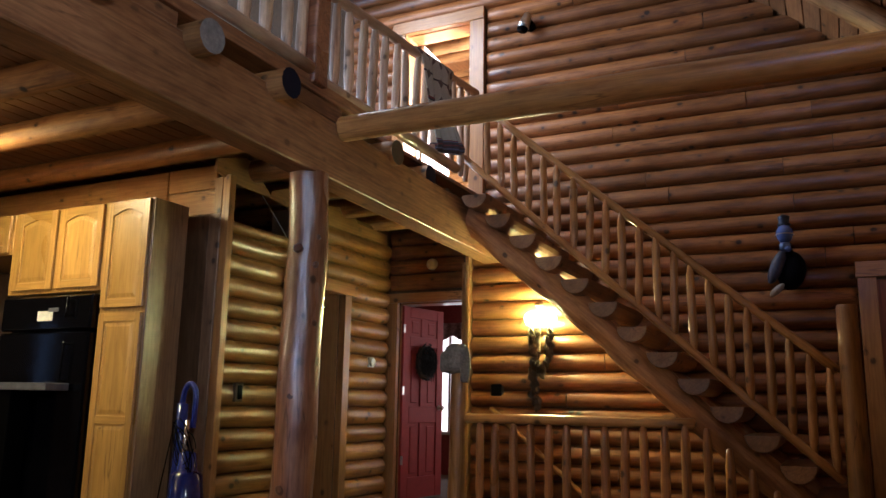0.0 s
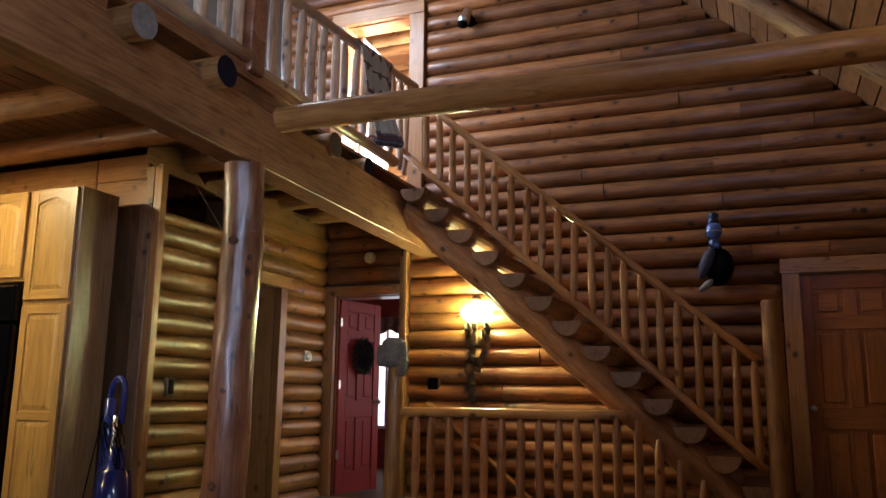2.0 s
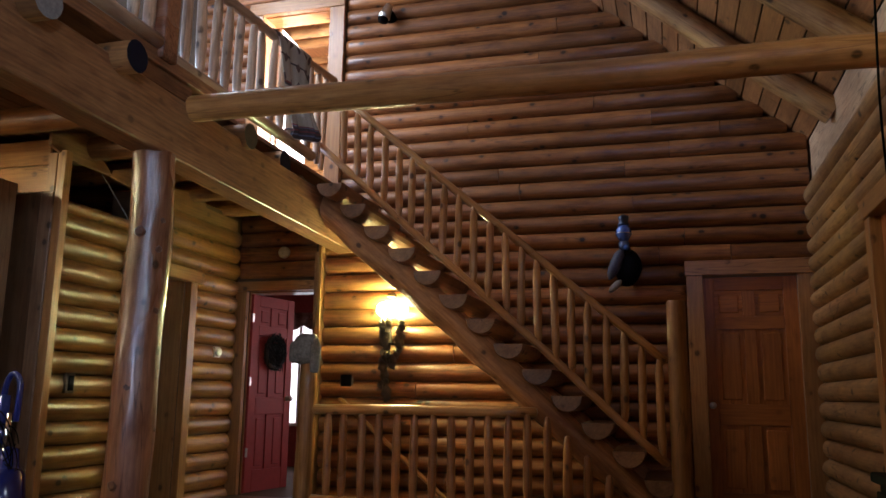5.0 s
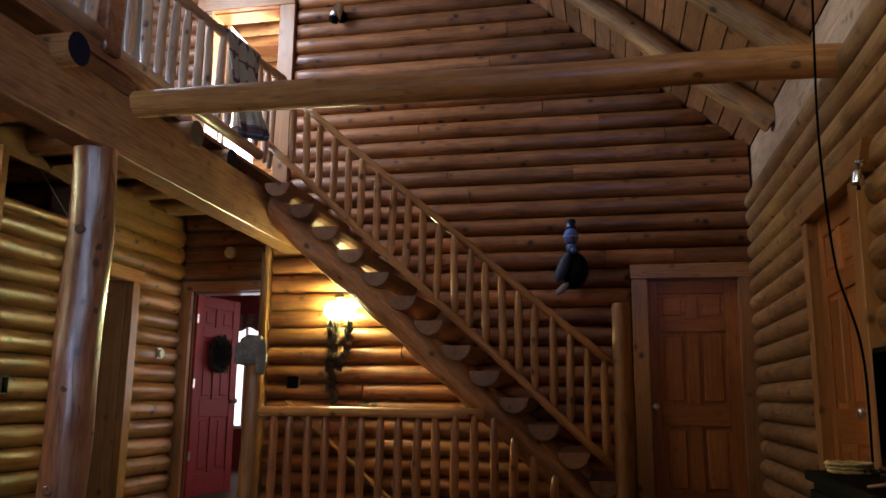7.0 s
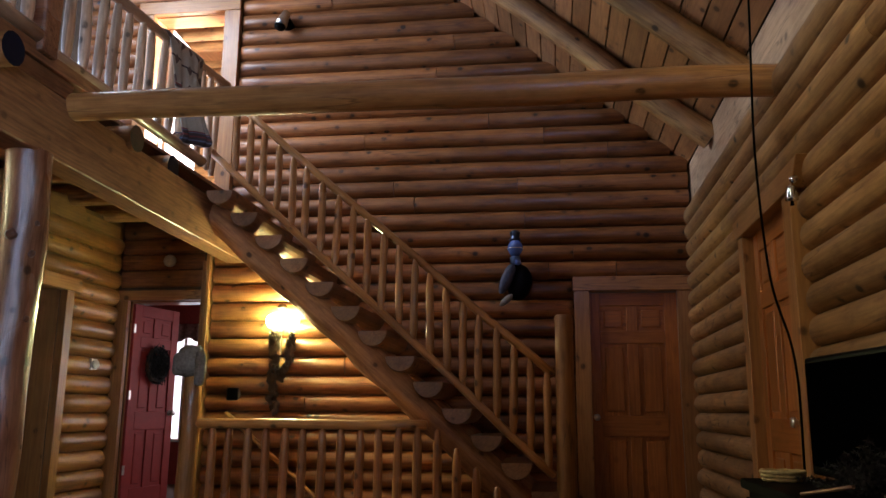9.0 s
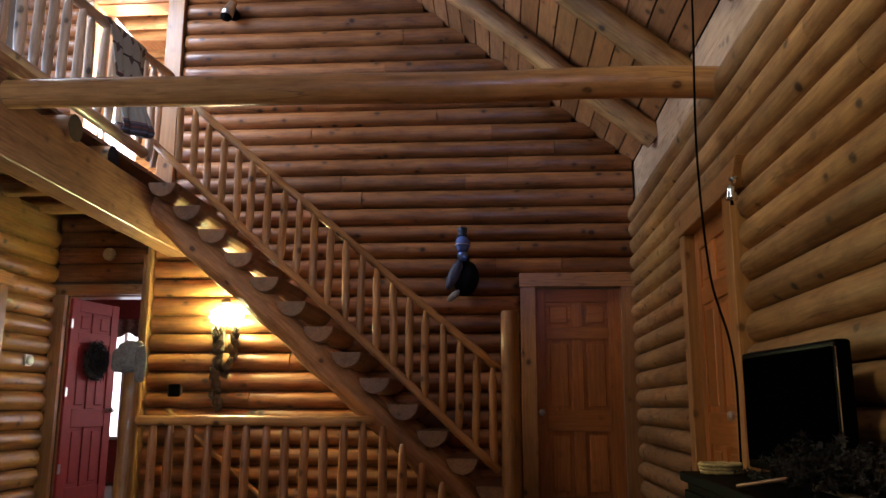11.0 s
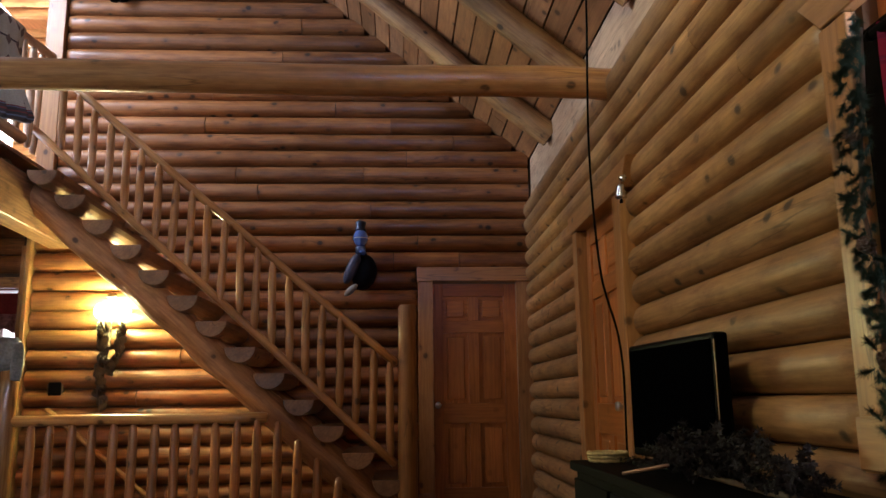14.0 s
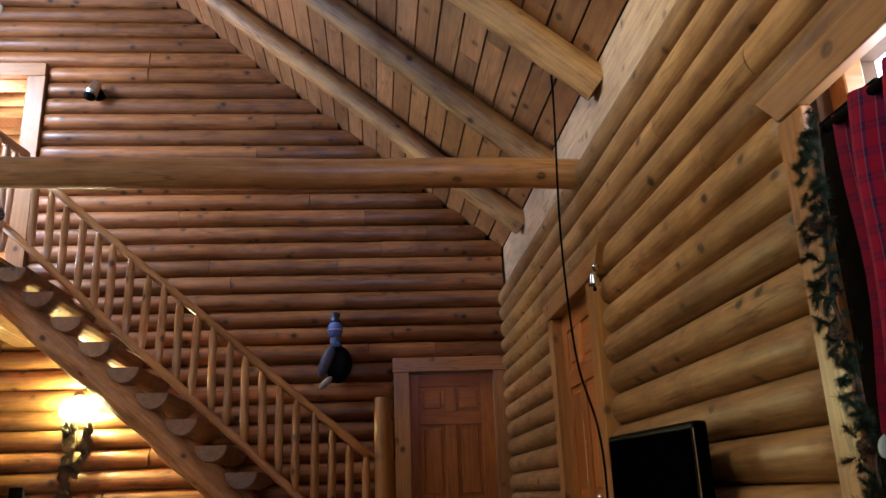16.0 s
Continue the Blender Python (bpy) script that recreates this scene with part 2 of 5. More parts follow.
def mesh_of(bm, name, material, smooth=False):
    bmesh.ops.recalc_face_normals(bm, faces=bm.faces[:])
    me = bpy.data.meshes.new(name)
    bm.to_mesh(me)
    bm.free()
    for mt in (material if isinstance(material, (list, tuple)) else [material]):
        me.materials.append(mt)
    if smooth:
        me.shade_smooth()
    return me


def place(name, me, parent=None, m=None, label=""):
    ob = new(name, me)
    m = m or Matrix()
    if parent is not None:
        ob.parent = parent
        ob.matrix_parent_inverse = PLACED[parent].inverted()
    ob.matrix_basis = m
    PLACED[ob] = m.copy()
    return tagged(ob, label)


def part(name, bm, material, parent=None, label="", m=None, smooth=False):
    return place(name, mesh_of(bm, name, material, smooth), parent, m, label)


def box(bm, a, b):
    x0, y0, z0 = a
    x1, y1, z1 = b
    v = [bm.verts.new(c) for c in ((x0, y0, z0), (x1, y0, z0), (x1, y1, z0), (x0, y1, z0), (x0, y0, z1), (x1, y0, z1), (x1, y1, z1), (x0, y1, z1))]
    for f in ((3, 2, 1, 0), (4, 5, 6, 7), (0, 1, 5, 4), (1, 2, 6, 5), (2, 3, 7, 6), (3, 0, 4, 7)):
        bm.faces.new([v[i] for i in f])


def bevel(bm, w, seg=1):
    bmesh.ops.bevel(bm, geom=bm.edges[:], offset=w, segments=seg, affect="EDGES", profile=0.5)


def brick(name, a, b, material, parent=None, label="", soft=0.004, seg=1):
    """A block with softened edges, in world places."""
    c = [(p + q) / 2 for p, q in zip(a, b)]
    h = [abs(q - p) / 2 for p, q in zip(a, b)]
    bm = bmesh.new()
    box(bm, [-x for x in h], h)
    if soft:
        bevel(bm, min(soft, 0.4 * min(h)), seg)
    return part(name, bm, material, parent, label, pose(*c))


def along(p0, p1, up=(0, 0, 1)):
    """A pose at the middle of p0 p1 with its x axis along it."""
    p0, p1 = Vector(p0), Vector(p1)
    x = (p1 - p0).normalized()
    u = Vector(up)
    if abs(x.dot(u)) > 0.95:
        u = Vector((0, 1, 0))
    y = u.cross(x).normalized()
    z = x.cross(y)
    m = Matrix((x, y, z)).transposed().to_4x4()
    m.translation = (p0 + p1) / 2
    return m


def board(name, p0, p1, wide, thick, material, parent=None, label="", up=(0, 0, 1), soft=0.004):
    """A sawn board from p0 to p1: thick across, wide along up."""
    n = (Vector(p1) - Vector(p0)).length / 2
    bm = bmesh.new()
    box(bm, (-n, -thick / 2, -wide / 2), (n, thick / 2, wide / 2))
    bevel(bm, min(soft, thick * 0.3))
    return part(name, bm, material, parent, label, along(p0, p1, up))


def pole_mesh(length, r0, r1, material, seed, sides=10, step=0.25, lump=0.06, dome=0.3, name="pole", bend=0.0, neck=0.0):
    """A peeled log along x, a little crooked and uneven, with rounded ends."""
    bm = bmesh.new()
    n = max(2, int(length / step))
    rows = [(-length / 2, dome), (-length / 2 + 0.25 * r0, 1.0)] if dome < 1 else [(-length / 2, 1.0)]
    rows += [(-length / 2 + length * i / n, 1.0) for i in range(1, n)]
    rows += [(length / 2 - 0.25 * r1, 1.0), (length / 2, dome)] if dome < 1 else [(length / 2, 1.0)]
    rings = []
    for x, s in rows:
        k = x / length + 0.5
        r = (r0 + (r1 - r0) * k) * s * (1 - neck * max(0.0, 1 - min(k, 1 - k) * length / 0.11))
        oy = bend * noise.noise((x * 0.9, seed * 3.1, 0.0))
        oz = bend * noise.noise((x * 0.9, seed * 3.1, 9.0))
        ring = []
        for j in range(sides):
            a = 2 * math.pi * j / sides
            q = 1 + lump * noise.noise((x * 2.6 + seed * 7.3, math.cos(a) * 1.2, math.sin(a) * 1.2 + seed))
            ring.append(bm.verts.new((x, oy + r * q * math.cos(a), oz + r * q * math.sin(a))))
        rings.append(ring)
    for a, b in zip(rings, rings[1:]):
        for j in range(sides):
            bm.faces.new((a[j], a[(j + 1) % sides], b[(j + 1) % sides], b[j]))
    for ring in (rings[0][::-1], rings[-1]):
        bm.faces.new([bm.verts.new(v.co) for v in ring])
    bm.faces.ensure_lookup_table()
    if isinstance(material, (list, tuple)):
        bm.faces[-1].material_index = bm.faces[-2].material_index = 1
    return mesh_of(bm, name, material, True)


SEED = [0]


def pole(name, p0, p1, r0, r1, material, parent=None, label="", **kw):
    SEED[0] += 1
    n = (Vector(p1) - Vector(p0)).length
    return place(name, pole_mesh(n, r0, r1, material, SEED[0], name=name, **kw), parent, along(p0, p1), label)


def log_mesh(length, high, bulge, material, seed, end_a=False, end_b=False):
    """A half-round wall log along x that swells towards +y; an end can be rounded off."""
    bm = bmesh.new()
    n = max(1, int(length / 0.22))
    rows = [(-length / 2 + length * i / n, 1.0) for i in range(n + 1)]
    if end_a:
        rows[0:1] = [(-length / 2, 0.45), (-length / 2 + 0.02, 0.80), (-length / 2 + 0.06, 1.0)]
    if end_b:
        rows[-1:] = [(length / 2 - 0.06, 1.0), (length / 2 - 0.02, 0.80), (length / 2, 0.45)]
    rows.sort()
    rings = []
    steps = 9
    for x, s in rows:
        ring = []
        for j in range(steps + 1):
            a = -math.pi / 2 + math.pi * j / steps
            q = 1 + 0.10 * noise.noise((x * 1.3 + seed * 5.7, a * 0.7, seed * 1.9)) + 0.04 * noise.noise((x * 5.0 + seed * 3.3, a * 1.6, seed))
            y = bulge * s * q * max(0.0, math.cos(a)) ** 0.88
            z = high / 2 * (0.985 - 0.12 * (1 - s)) * math.sin(a)
            ring.append(bm.verts.new((x, y, z)))
        ring.append(bm.verts.new((x, -0.01, high / 2)))
        ring.append(bm.verts.new((x, -0.01, -high / 2)))
        rings.append(ring)
    k = len(rings[0])
    for a, b in zip(rings, rings[1:]):
        for j in range(k):
            bm.faces.new((a[j], a[(j + 1) % k], b[(j + 1) % k], b[j]))
    for ring in (rings[0][::-1], rings[-1]):
        bm.faces.new([bm.verts.new(v.co) for v in ring])
    return mesh_of(bm, "log", material, True)


def lay_logs(parent, spans, z, high, bulge, material, origin, turn, flip=False):
    """One course of logs: spans of (from, to, rounded start, rounded end) along the wall."""
    for a, b, ea, eb in spans:
        if b - a < 0.06:
            continue
        SEED[0] += 1
        if flip:
            ea, eb = eb, ea
        me = log_mesh(b - a - 0.006, high, bulge * random.uniform(0.92, 1.06), material, SEED[0], ea, eb)
        c = (a + b) / 2
        x, y = (c, origin) if turn == 180 else (origin, c)
        place("log", me, parent, pose(x, y, z + high / 2, 0, 0, turn))


def cut(a, b, blocks):
    """What is left of a..b when the blocks (from, to) are taken out; ends at a block are rounded."""
    spans = [(a, b, False, False)]
    for c, d in blocks:
        out = []
        for p, q, ep, eq in spans:
            if d <= p or c >= q:
                out.append((p, q, ep, eq))
                continue
            if c > p:
                out.append((p, c, ep, True))
            if d < q:
                out.append((d, q, True, eq))
        spans = out
    return spans


def split(spans, joints):
    """Break spans at butt joints."""
    for j in joints:
        out = []
        for p, q, ep, eq in spans:
            if p + 0.5 < j < q - 0.5:
                out += [(p, j, ep, False), (j, q, False, eq)]
            else:
                out.append((p, q, ep, eq))
        spans = out
    return spans


def wall_body(name, boxes, label, material=WALLBACK):
    bm = bmesh.new()
    for a, b in boxes:
        box(bm, a, b)
    ob = part(name, bm, material)
    return tagged(ob, label, "wall", "", "structure")


COURSE = 0.1705
SLOPE, EAVE, RIGHT, FAR, LEFT = 0.83, 3.314, 1.26, 7.42, -4.39
RIDGE = -4.2


def roof_z(x):
    return EAVE + SLOPE * (1.23 - x) if x > RIDGE else EAVE + SLOPE * (1.23 - 2 * RIDGE + x)


# ---- floor, with the stairwell that goes down beside the log wall ----
def floor():
    ob = tagged(part("floor", bmesh.new(), FLOORM), "brown varnished board floor", "floor", "", "structure")
    bm = bmesh.new()
    x = -9.6
    while x < 1.5:
        for y0, y1 in ((-3.2, 0.4), (0.4, 3.6), (3.6, 6.45), (6.45, 7.45)):
            if y0 > 6.4 and -2.95 < x + 0.07 < -0.25:
                continue
            box(bm, (x + 0.001, y0 + 0.001, -0.03), (x + 0.139, y1 - 0.001, 0.0))
        x += 0.14
    bm.to_mesh(ob.data)
    bm.free()
    bm = bmesh.new()
    box(bm, (-9.6, -3.2, -0.08), (1.5, 6.45, -0.035))
    box(bm, (-9.6, 7.45, -0.03), (1.5, 11.0, 0.0))
    box(bm, (-3.0, 6.4, -2.2), (-2.95, 7.45, -0.04))
    box(bm, (-0.25, 6.4, -2.2), (-0.2, 7.45, -0.04))
    box(bm, (-3.0, 6.40, -2.2), (-0.2, 6.44, -0.04))
    box(bm, (-3.0, 6.4, -2.25), (-0.2, 7.5, -2.2))
    part("subfloor", bm, WALLBACK, ob)


floor()

# ---- the long log wall with three doorways ----
north = wall_body("wall_north", [
    ((-3.36, FAR, -2.2), (0.27, FAR + 0.2, 3.0)), ((0.27, FAR, 2.12), (1.12, FAR + 0.2, 3.0)), ((1.12, FAR, -0.1), (1.5, FAR + 0.2, 3.0)),
    ((-4.24, FAR + 0.09, 2.08), (-3.45, FAR + 0.3, 3.0)), ((-9.6, FAR + 0.09, -0.1), (-4.24, FAR + 0.3, 3.0)),
    ((-3.45, FAR, -0.1), (-3.36, FAR + 0.3, 3.0)),
    ((-9.6, FAR, 3.0), (-4.19, FAR + 0.2, 8.2)), ((-4.19, FAR, 5.13), (-3.36, FAR + 0.2, 8.2)),
], "honey-brown log wall with doorways on two storeys")


def gable_body():
    bm = bmesh.new()
    prof = [(-3.36, 3.0), (1.5, 3.0), (1.5, roof_z(1.5)), (-3.36, roof_z(-3.36))]
    lo = [bm.verts.new((x, FAR, z)) for x, z in prof]
    hi = [bm.verts.new((x, FAR + 0.2, z)) for x, z in prof]
    bm.faces.new(lo)
    bm.faces.new(hi[::-1])
    for i in range(4):
        bm.faces.new((lo[i], lo[(i + 1) % 4], hi[(i + 1) % 4], hi[i]))
    part("gable_backing", bm, WALLBACK, north)


gable_body()


# ---- walls that close the place ----
east = wall_body("wall_east", [
    ((RIGHT, 5.08, -0.1), (RIGHT + 0.2, 7.45, 2.85)), ((RIGHT, 4.25, 2.1), (RIGHT + 0.2, 5.08, 2.85)), ((RIGHT, 1.95, -0.1), (RIGHT + 0.2, 4.25, 2.85)),
    ((RIGHT, 0.35, 2.16), (RIGHT + 0.2, 1.95, 2.85)), ((RIGHT, 0.35, -0.1), (RIGHT + 0.2, 1.95, 0.98)), ((RIGHT, -0.6, -0.1), (RIGHT + 0.2, 0.35, 2.85)), ((RIGHT, -3.2, -0.1), (RIGHT + 0.2, -2.0, 2.85)), ((RIGHT, -2.0, -0.1), (RIGHT + 0.2, -0.6, 2.15)), ((RIGHT, -2.0, 2.7), (RIGHT + 0.2, -0.6, 2.85)),
], "tan log wall with a door and a window")
west = wall_body("wall_west", [
    ((-4.62, 4.80, -0.1), (LEFT, 5.72, 2.36)), ((-4.62, 5.72, 2.06), (LEFT, 6.50, 2.72)), ((-4.62, 6.50, -0.1), (LEFT, 7.50, 2.86)),
], "golden log partition wall with a doorway")
outer = wall_body("wall_south", [
    ((-9.6, -3.2, -0.1), (-2.4, -3.0, 8.2)), ((-0.6, -3.2, -0.1), (1.5, -3.0, 3.2)), ((-2.4, -3.2, -0.1), (-0.6, -3.0, 1.0)), ((-2.4, -3.2, 2.2), (-0.6, -3.0, 3.2)),
    ((-2.4, -3.2, 4.6), (1.5, -3.0, 8.2)), ((0.3, -3.2, 3.2), (1.5, -3.0, 4.6)), ((-9.8, -3.2, -0.1), (-9.6, 11.0, 1.12)), ((-9.8, -3.2, 2.05), (-9.6, 11.0, 3.2)), ((-9.8, -3.2, 1.12), (-9.6, 0.97, 2.05)), ((-9.8, 1.14, 1.12), (-9.6, 11.0, 2.05)), ((-9.8, -3.2, 3.2), (-9.6, -2.0, 6.7)), ((-9.8, 0.0, 3.2), (-9.6, 5.1, 6.7)), ((-9.8, -2.0, 4.4), (-9.6, 0.0, 6.7)), ((-9.8, 6.9, 3.2), (-9.6, 11.0, 6.7)), ((-9.8, 5.1, 5.2), (-9.6, 6.9, 6.7)),
], "plain brown log wall behind the viewer", wood("south_wall_wood", (0.12, 0.06, 0.025), (0.07, 0.032, 0.013)))

bm = bmesh.new()
box(bm, (-10.1, 0.2, 0.6), (-10.08, 1.9, 2.8))
tagged(part("backdrop_west", bm, BLUEGLOW), "bright daylight outside the narrow kitchen window", "backdrop", "", "structure")

# ---- roof: boards along the house on log rafters ----
def ceiling():
    bm = bmesh.new()
    u = Vector((-1, 0, SLOPE)).normalized()
    nrm = Vector((SLOPE, 0, 1)).normalized()
    total = (1.535 - RIDGE) * math.hypot(1, SLOPE)
    base = Vector((1.535, 0, roof_z(1.535)))
    w = 0.1752
    i = 0
    rng = random.Random(5)
    while i * w < total:
        y = -3.2
        while y < 7.6:
            y1 = min(7.6, y + rng.uniform(2.2, 4.2))
            a, b = base + u * (i * w + 0.007), base + u * ((i + 1) * w - 0.007)
            lift = rng.uniform(0, 0.003)
            q = [a - nrm * lift, b - nrm * lift]
            vs = []
            for p in q:
                for yy in (y + 0.001, y1 - 0.001):
                    vs.append((p.x, yy, p.z))
                    vs.append((p.x + nrm.x * 0.02, yy, p.z + nrm.z * 0.02))
            v = [bm.verts.new(c) for c in vs]
            for f in ((0, 2, 6, 4), (1, 5, 7, 3), (0, 1, 3, 2), (4, 6, 7, 5), (0, 4, 5, 1), (2, 3, 7, 6)):
                bm.faces.new([v[k] for k in f])
            y = y1
        i += 1
    n = len(bm.faces)
    a, b = base + nrm * 0.022, base + u * total + nrm * 0.022
    v = [bm.verts.new(c) for c in ((a.x, -3.2, a.z), (a.x, 7.7, a.z), (b.x, 7.7, b.z), (b.x, -3.2, b.z))]
    bm.faces.new(v)
    # unseen west roof, raised like a wide shed dormer to clear the loft lights
    v = [bm.verts.new(c) for c in ((RIDGE, -3.2, b.z), (RIDGE, 11.0, b.z), (-9.8, 11.0, 6.6), (-9.8, -3.2, 6.6))]
    bm.faces.new(v)
    bm.faces.ensure_lookup_table()
    for f in bm.faces[n:]:
        f.material_index = 1
    ob = part("ceiling", bm, [CEIL, GAP])
    tagged(ob, "sloping ceiling of stained pine boards with dark joints", "ceiling", "", "structure")


ceiling()


def rafters():
    for y in (6.33, 5.12, 3.915, 2.70, 1.49, 0.28, -0.93):
        x0, x1 = 1.274, RIDGE
        ob = pole("rafter", (x0, y, roof_z(x0) - 0.120), (x1, y, roof_z(x1) - 0.120), 0.104, 0.098, [LOG_PALE, ENDGRAIN], None, lump=0.05, dome=1.0, step=0.3, bend=0.02)
        tagged(ob, "round peeled log rafter under the sloping board ceiling", "rafter", "log rafters", "structure")


rafters()

# ---- tie log across the room ----
tie = pole("tie_beam", (-3.005, 4.42, 2.871), (1.262, 4.35, 2.803), 0.090, 0.092, [POLE, ENDGRAIN], sides=18, lump=0.04, dome=1.0, step=0.2, bend=0.012)
tagged(tie, "long peeled round log tie beam with knots and cracks", "beam", "", "structure")

# ---- loft: sawn girder, log joists, deck, edge ----
girder = board("girder", (-3.1, -3.0, 2.855), (-3.1, 7.41, 2.612), 0.405, 0.20, BEAM, soft=0.008)
tagged(girder, "heavy sawn timber beam carrying the loft", "beam", "", "structure")
GREYEND = plain("weathered_end_grain", (0.20, 0.18, 0.17), 0.6, noise_scale=50, amount=0.4)
# end grain darkened in colour for the shade on the far joist ends
SHADEDEND = plain("shaded_end_grain", (0.06, 0.035, 0.022), 0.6, noise_scale=50, amount=0.4)
TARRED = plain("dark_blue_end_paint", (0.003, 0.004, 0.016), 0.6, spec=0.15)
for y, x0 in ((0.85, -2.90), (1.55, -2.90), (2.25, -2.90), (2.97, -2.88), (3.66, -2.88), (5.12, -2.96), (5.80, -3.02), (6.52, -3.21), (7.18, -3.21)):
    ob = pole("joist", (x0, y, 2.905), (-9.5, y, 2.92), 0.097, 0.098, [JOIST, TARRED if y in (3.66, 5.80) else GREYEND if y < 3.5 else SHADEDEND], sides=14, dome=1.0, lump=0.05)
    tagged(ob, "round log joist resting on the loft beam", "joist", "log joists", "structure")
ob = pole("joist", (-3.15, 4.45, 2.925), (-9.5, 4.50, 2.92), 0.093, 0.098, [LOG, ENDGRAIN], sides=14, dome=1.0, lump=0.05)
tagged(ob, "round log joist resting on the loft beam", "joist", "log joists", "structure")


def loft_deck():
    bm = bmesh.new()
    box(bm, (-9.6, -3.0, 3.038), (-3.108, 7.4, 3.05))
    box(bm, (-3.108, -3.0, 3.038), (-3.02, 4.98, 3.05))
    ob = part("loft_floor", bm, DECK)
    tagged(ob, "brown board deck of the loft", "floor", "", "structure")
    bm = bmesh.new()
    box(bm, (-0.067, -5.2, -0.0085), (0.067, 5.2, 0.0085))
    bevel(bm, 0.003)
    me = mesh_of(bm, "plank", DECK)
    for k in range(45):
        place("plank", me, ob, pose(-9.53 + 0.14 * k, 2.2, 3.0265))
    bm = bmesh.new()
    box(bm, (-0.067, -3.99, -0.0085), (0.067, 3.99, 0.0085))
    bevel(bm, 0.003)
    place("plank", mesh_of(bm, "plank", DECK), ob, pose(-3.09, 0.99, 3.0265))
    brick("plank", (-3.157, 4.985, 3.018), (-3.108, 7.4, 3.035), DECK, ob, soft=0.003)
    # the edge board stops where the stair opening sets the deck back
    board("edge_board", (-3.0, -3.0, 3.054), (-3.0, 4.98, 3.054), 0.095, 0.04, BEAM, ob)
    for y0, y1 in ((3.80, 4.40), (1.68, 2.12), (2.40, 2.84)):
        board("blocking", (-3.03, y0, 2.950), (-3.03, y1, 2.950), 0.11, 0.05, BEAM, ob)


loft_deck()
# ---- loft railing ----
def loft_railing():
    rail = thing("loft_railing", (-3.0, 5.2, 3.12), "peeled log railing with upright poles along the loft edge", "railing")
    pole("handrail", (-3.02, 4.08, 3.785), (-3.02, 6.72, 3.985), 0.042, 0.040, POLE_DAYLIT, rail, bend=0.02)
    pole("bottom_rail", (-3.02, 4.08, 3.118), (-3.02, 6.30, 3.108), 0.050, 0.048, POLE_DAYLIT, rail, bend=0.01)
    y = 4.30
    while y < 6.70:
        low = 3.13 if y < 6.3 else 3.05
        pole("baluster", (-3.02, y, low), (-3.02, y, 3.785 + 0.0757 * (y - 4.08)), 0.036, 0.032, POLE_DAYLIT, rail, lump=0.16, bend=0.03, sides=10, step=0.07, neck=0.4)
        y += 0.172
    near = thing("loft_railing", (-3.0, 2.5, 3.12), "peeled log railing beside the square loft post", "railing")
    pole("handrail", (-3.02, 0.4, 3.86), (-3.02, 3.96, 3.86), 0.045, 0.042, POLE_DAYLIT, near, bend=0.02)
    pole("bottom_rail", (-2.99, 0.4, 3.17), (-2.99, 3.98, 3.15), 0.052, 0.046, POLE_DAYLIT, near, bend=0.02)
    y = 0.7
    while y < 3.95:
        pole("baluster", (-3.02, y, 3.15), (-3.02, y, 3.86), 0.040, 0.036, POLE_DAYLIT, near, lump=0.16, bend=0.03, sides=10, step=0.07, neck=0.4)
        y += 0.19
    post = brick("loft_post", (-3.09, 3.97, 3.05), (-2.94, 4.13, 6.9), POST, None, soft=0.02, seg=2)
    tagged(post, "thick square timber post standing at the loft edge", "post")


loft_railing()


# ---- blanket over the loft rail ----
def blanket_material():
    m, nt, b = nodes_of("woven_blanket")
    tc = nt.nodes.new("ShaderNodeTexCoord")
    sep = nt.nodes.new("ShaderNodeSeparateXYZ")
    nt.links.new(tc.outputs["Object"], sep.inputs[0])
    z = nt.nodes.new("ShaderNodeMapRange")
    z.inputs[1].default_value, z.inputs[2].default_value = 0.0, 0.80
    nt.links.new(sep.outputs[2], z.inputs[0])
    cream, dark, red, blue = (0.40, 0.36, 0.285), (0.06, 0.045, 0.045), (0.17, 0.045, 0.04), (0.13, 0.15, 0.22)
    pale = (0.55, 0.56, 0.62)
    r = ramp(nt, z.outputs[0], [(0.0, pale), (0.07, dark), (0.10, blue), (0.115, dark), (0.14, red), (0.155, dark), (0.18, blue), (0.19, red), (0.20, cream), (0.56, dark), (0.585, red), (0.605, cream), (0.84, dark), (0.86, cream), (0.99, cream)])
    r.node.color_ramp.interpolation = "CONSTANT"
    v = tex(nt, "ShaderNodeTexVoronoi", vec_scale(nt, tc.outputs["Object"], (0.001, 8.5, 6)), 1.0)
    v.distance = "MANHATTAN"
    v.inputs["Randomness"].default_value = 0.0
    dm = ramp(nt, v.outputs["Distance"], [(0.26, (1, 1, 1)), (0.29, (0, 0, 0))])
    above = ramp(nt, z.outputs[0], [(0.23, (0.0,) * 3), (0.24, (1.0,) * 3)])
    r = mix(nt, mix(nt, 1.0, dm, above, "MULTIPLY"), r, (0.11, 0.075, 0.06))
    w = tex(nt, "ShaderNodeTexNoise", tc.outputs["Object"], 160.0)
    nt.links.new(mix(nt, 0.35, r, mix(nt, 1.0, r, ramp(nt, w.outputs[0], [(0.3, (0.4,) * 3), (0.7, (1.4,) * 3)]), "MULTIPLY")), b.inputs["Base Color"])
    b.inputs["Roughness"].default_value = 0.95
    bump = nt.nodes.new("ShaderNodeBump")
    bump.inputs["Strength"].default_value, bump.inputs["Distance"].default_value = 0.6, 0.003
    nt.links.new(w.outputs[0], bump.inputs["Height"])
    nt.links.new(bump.outputs[0], b.inputs["Normal"])
    return m


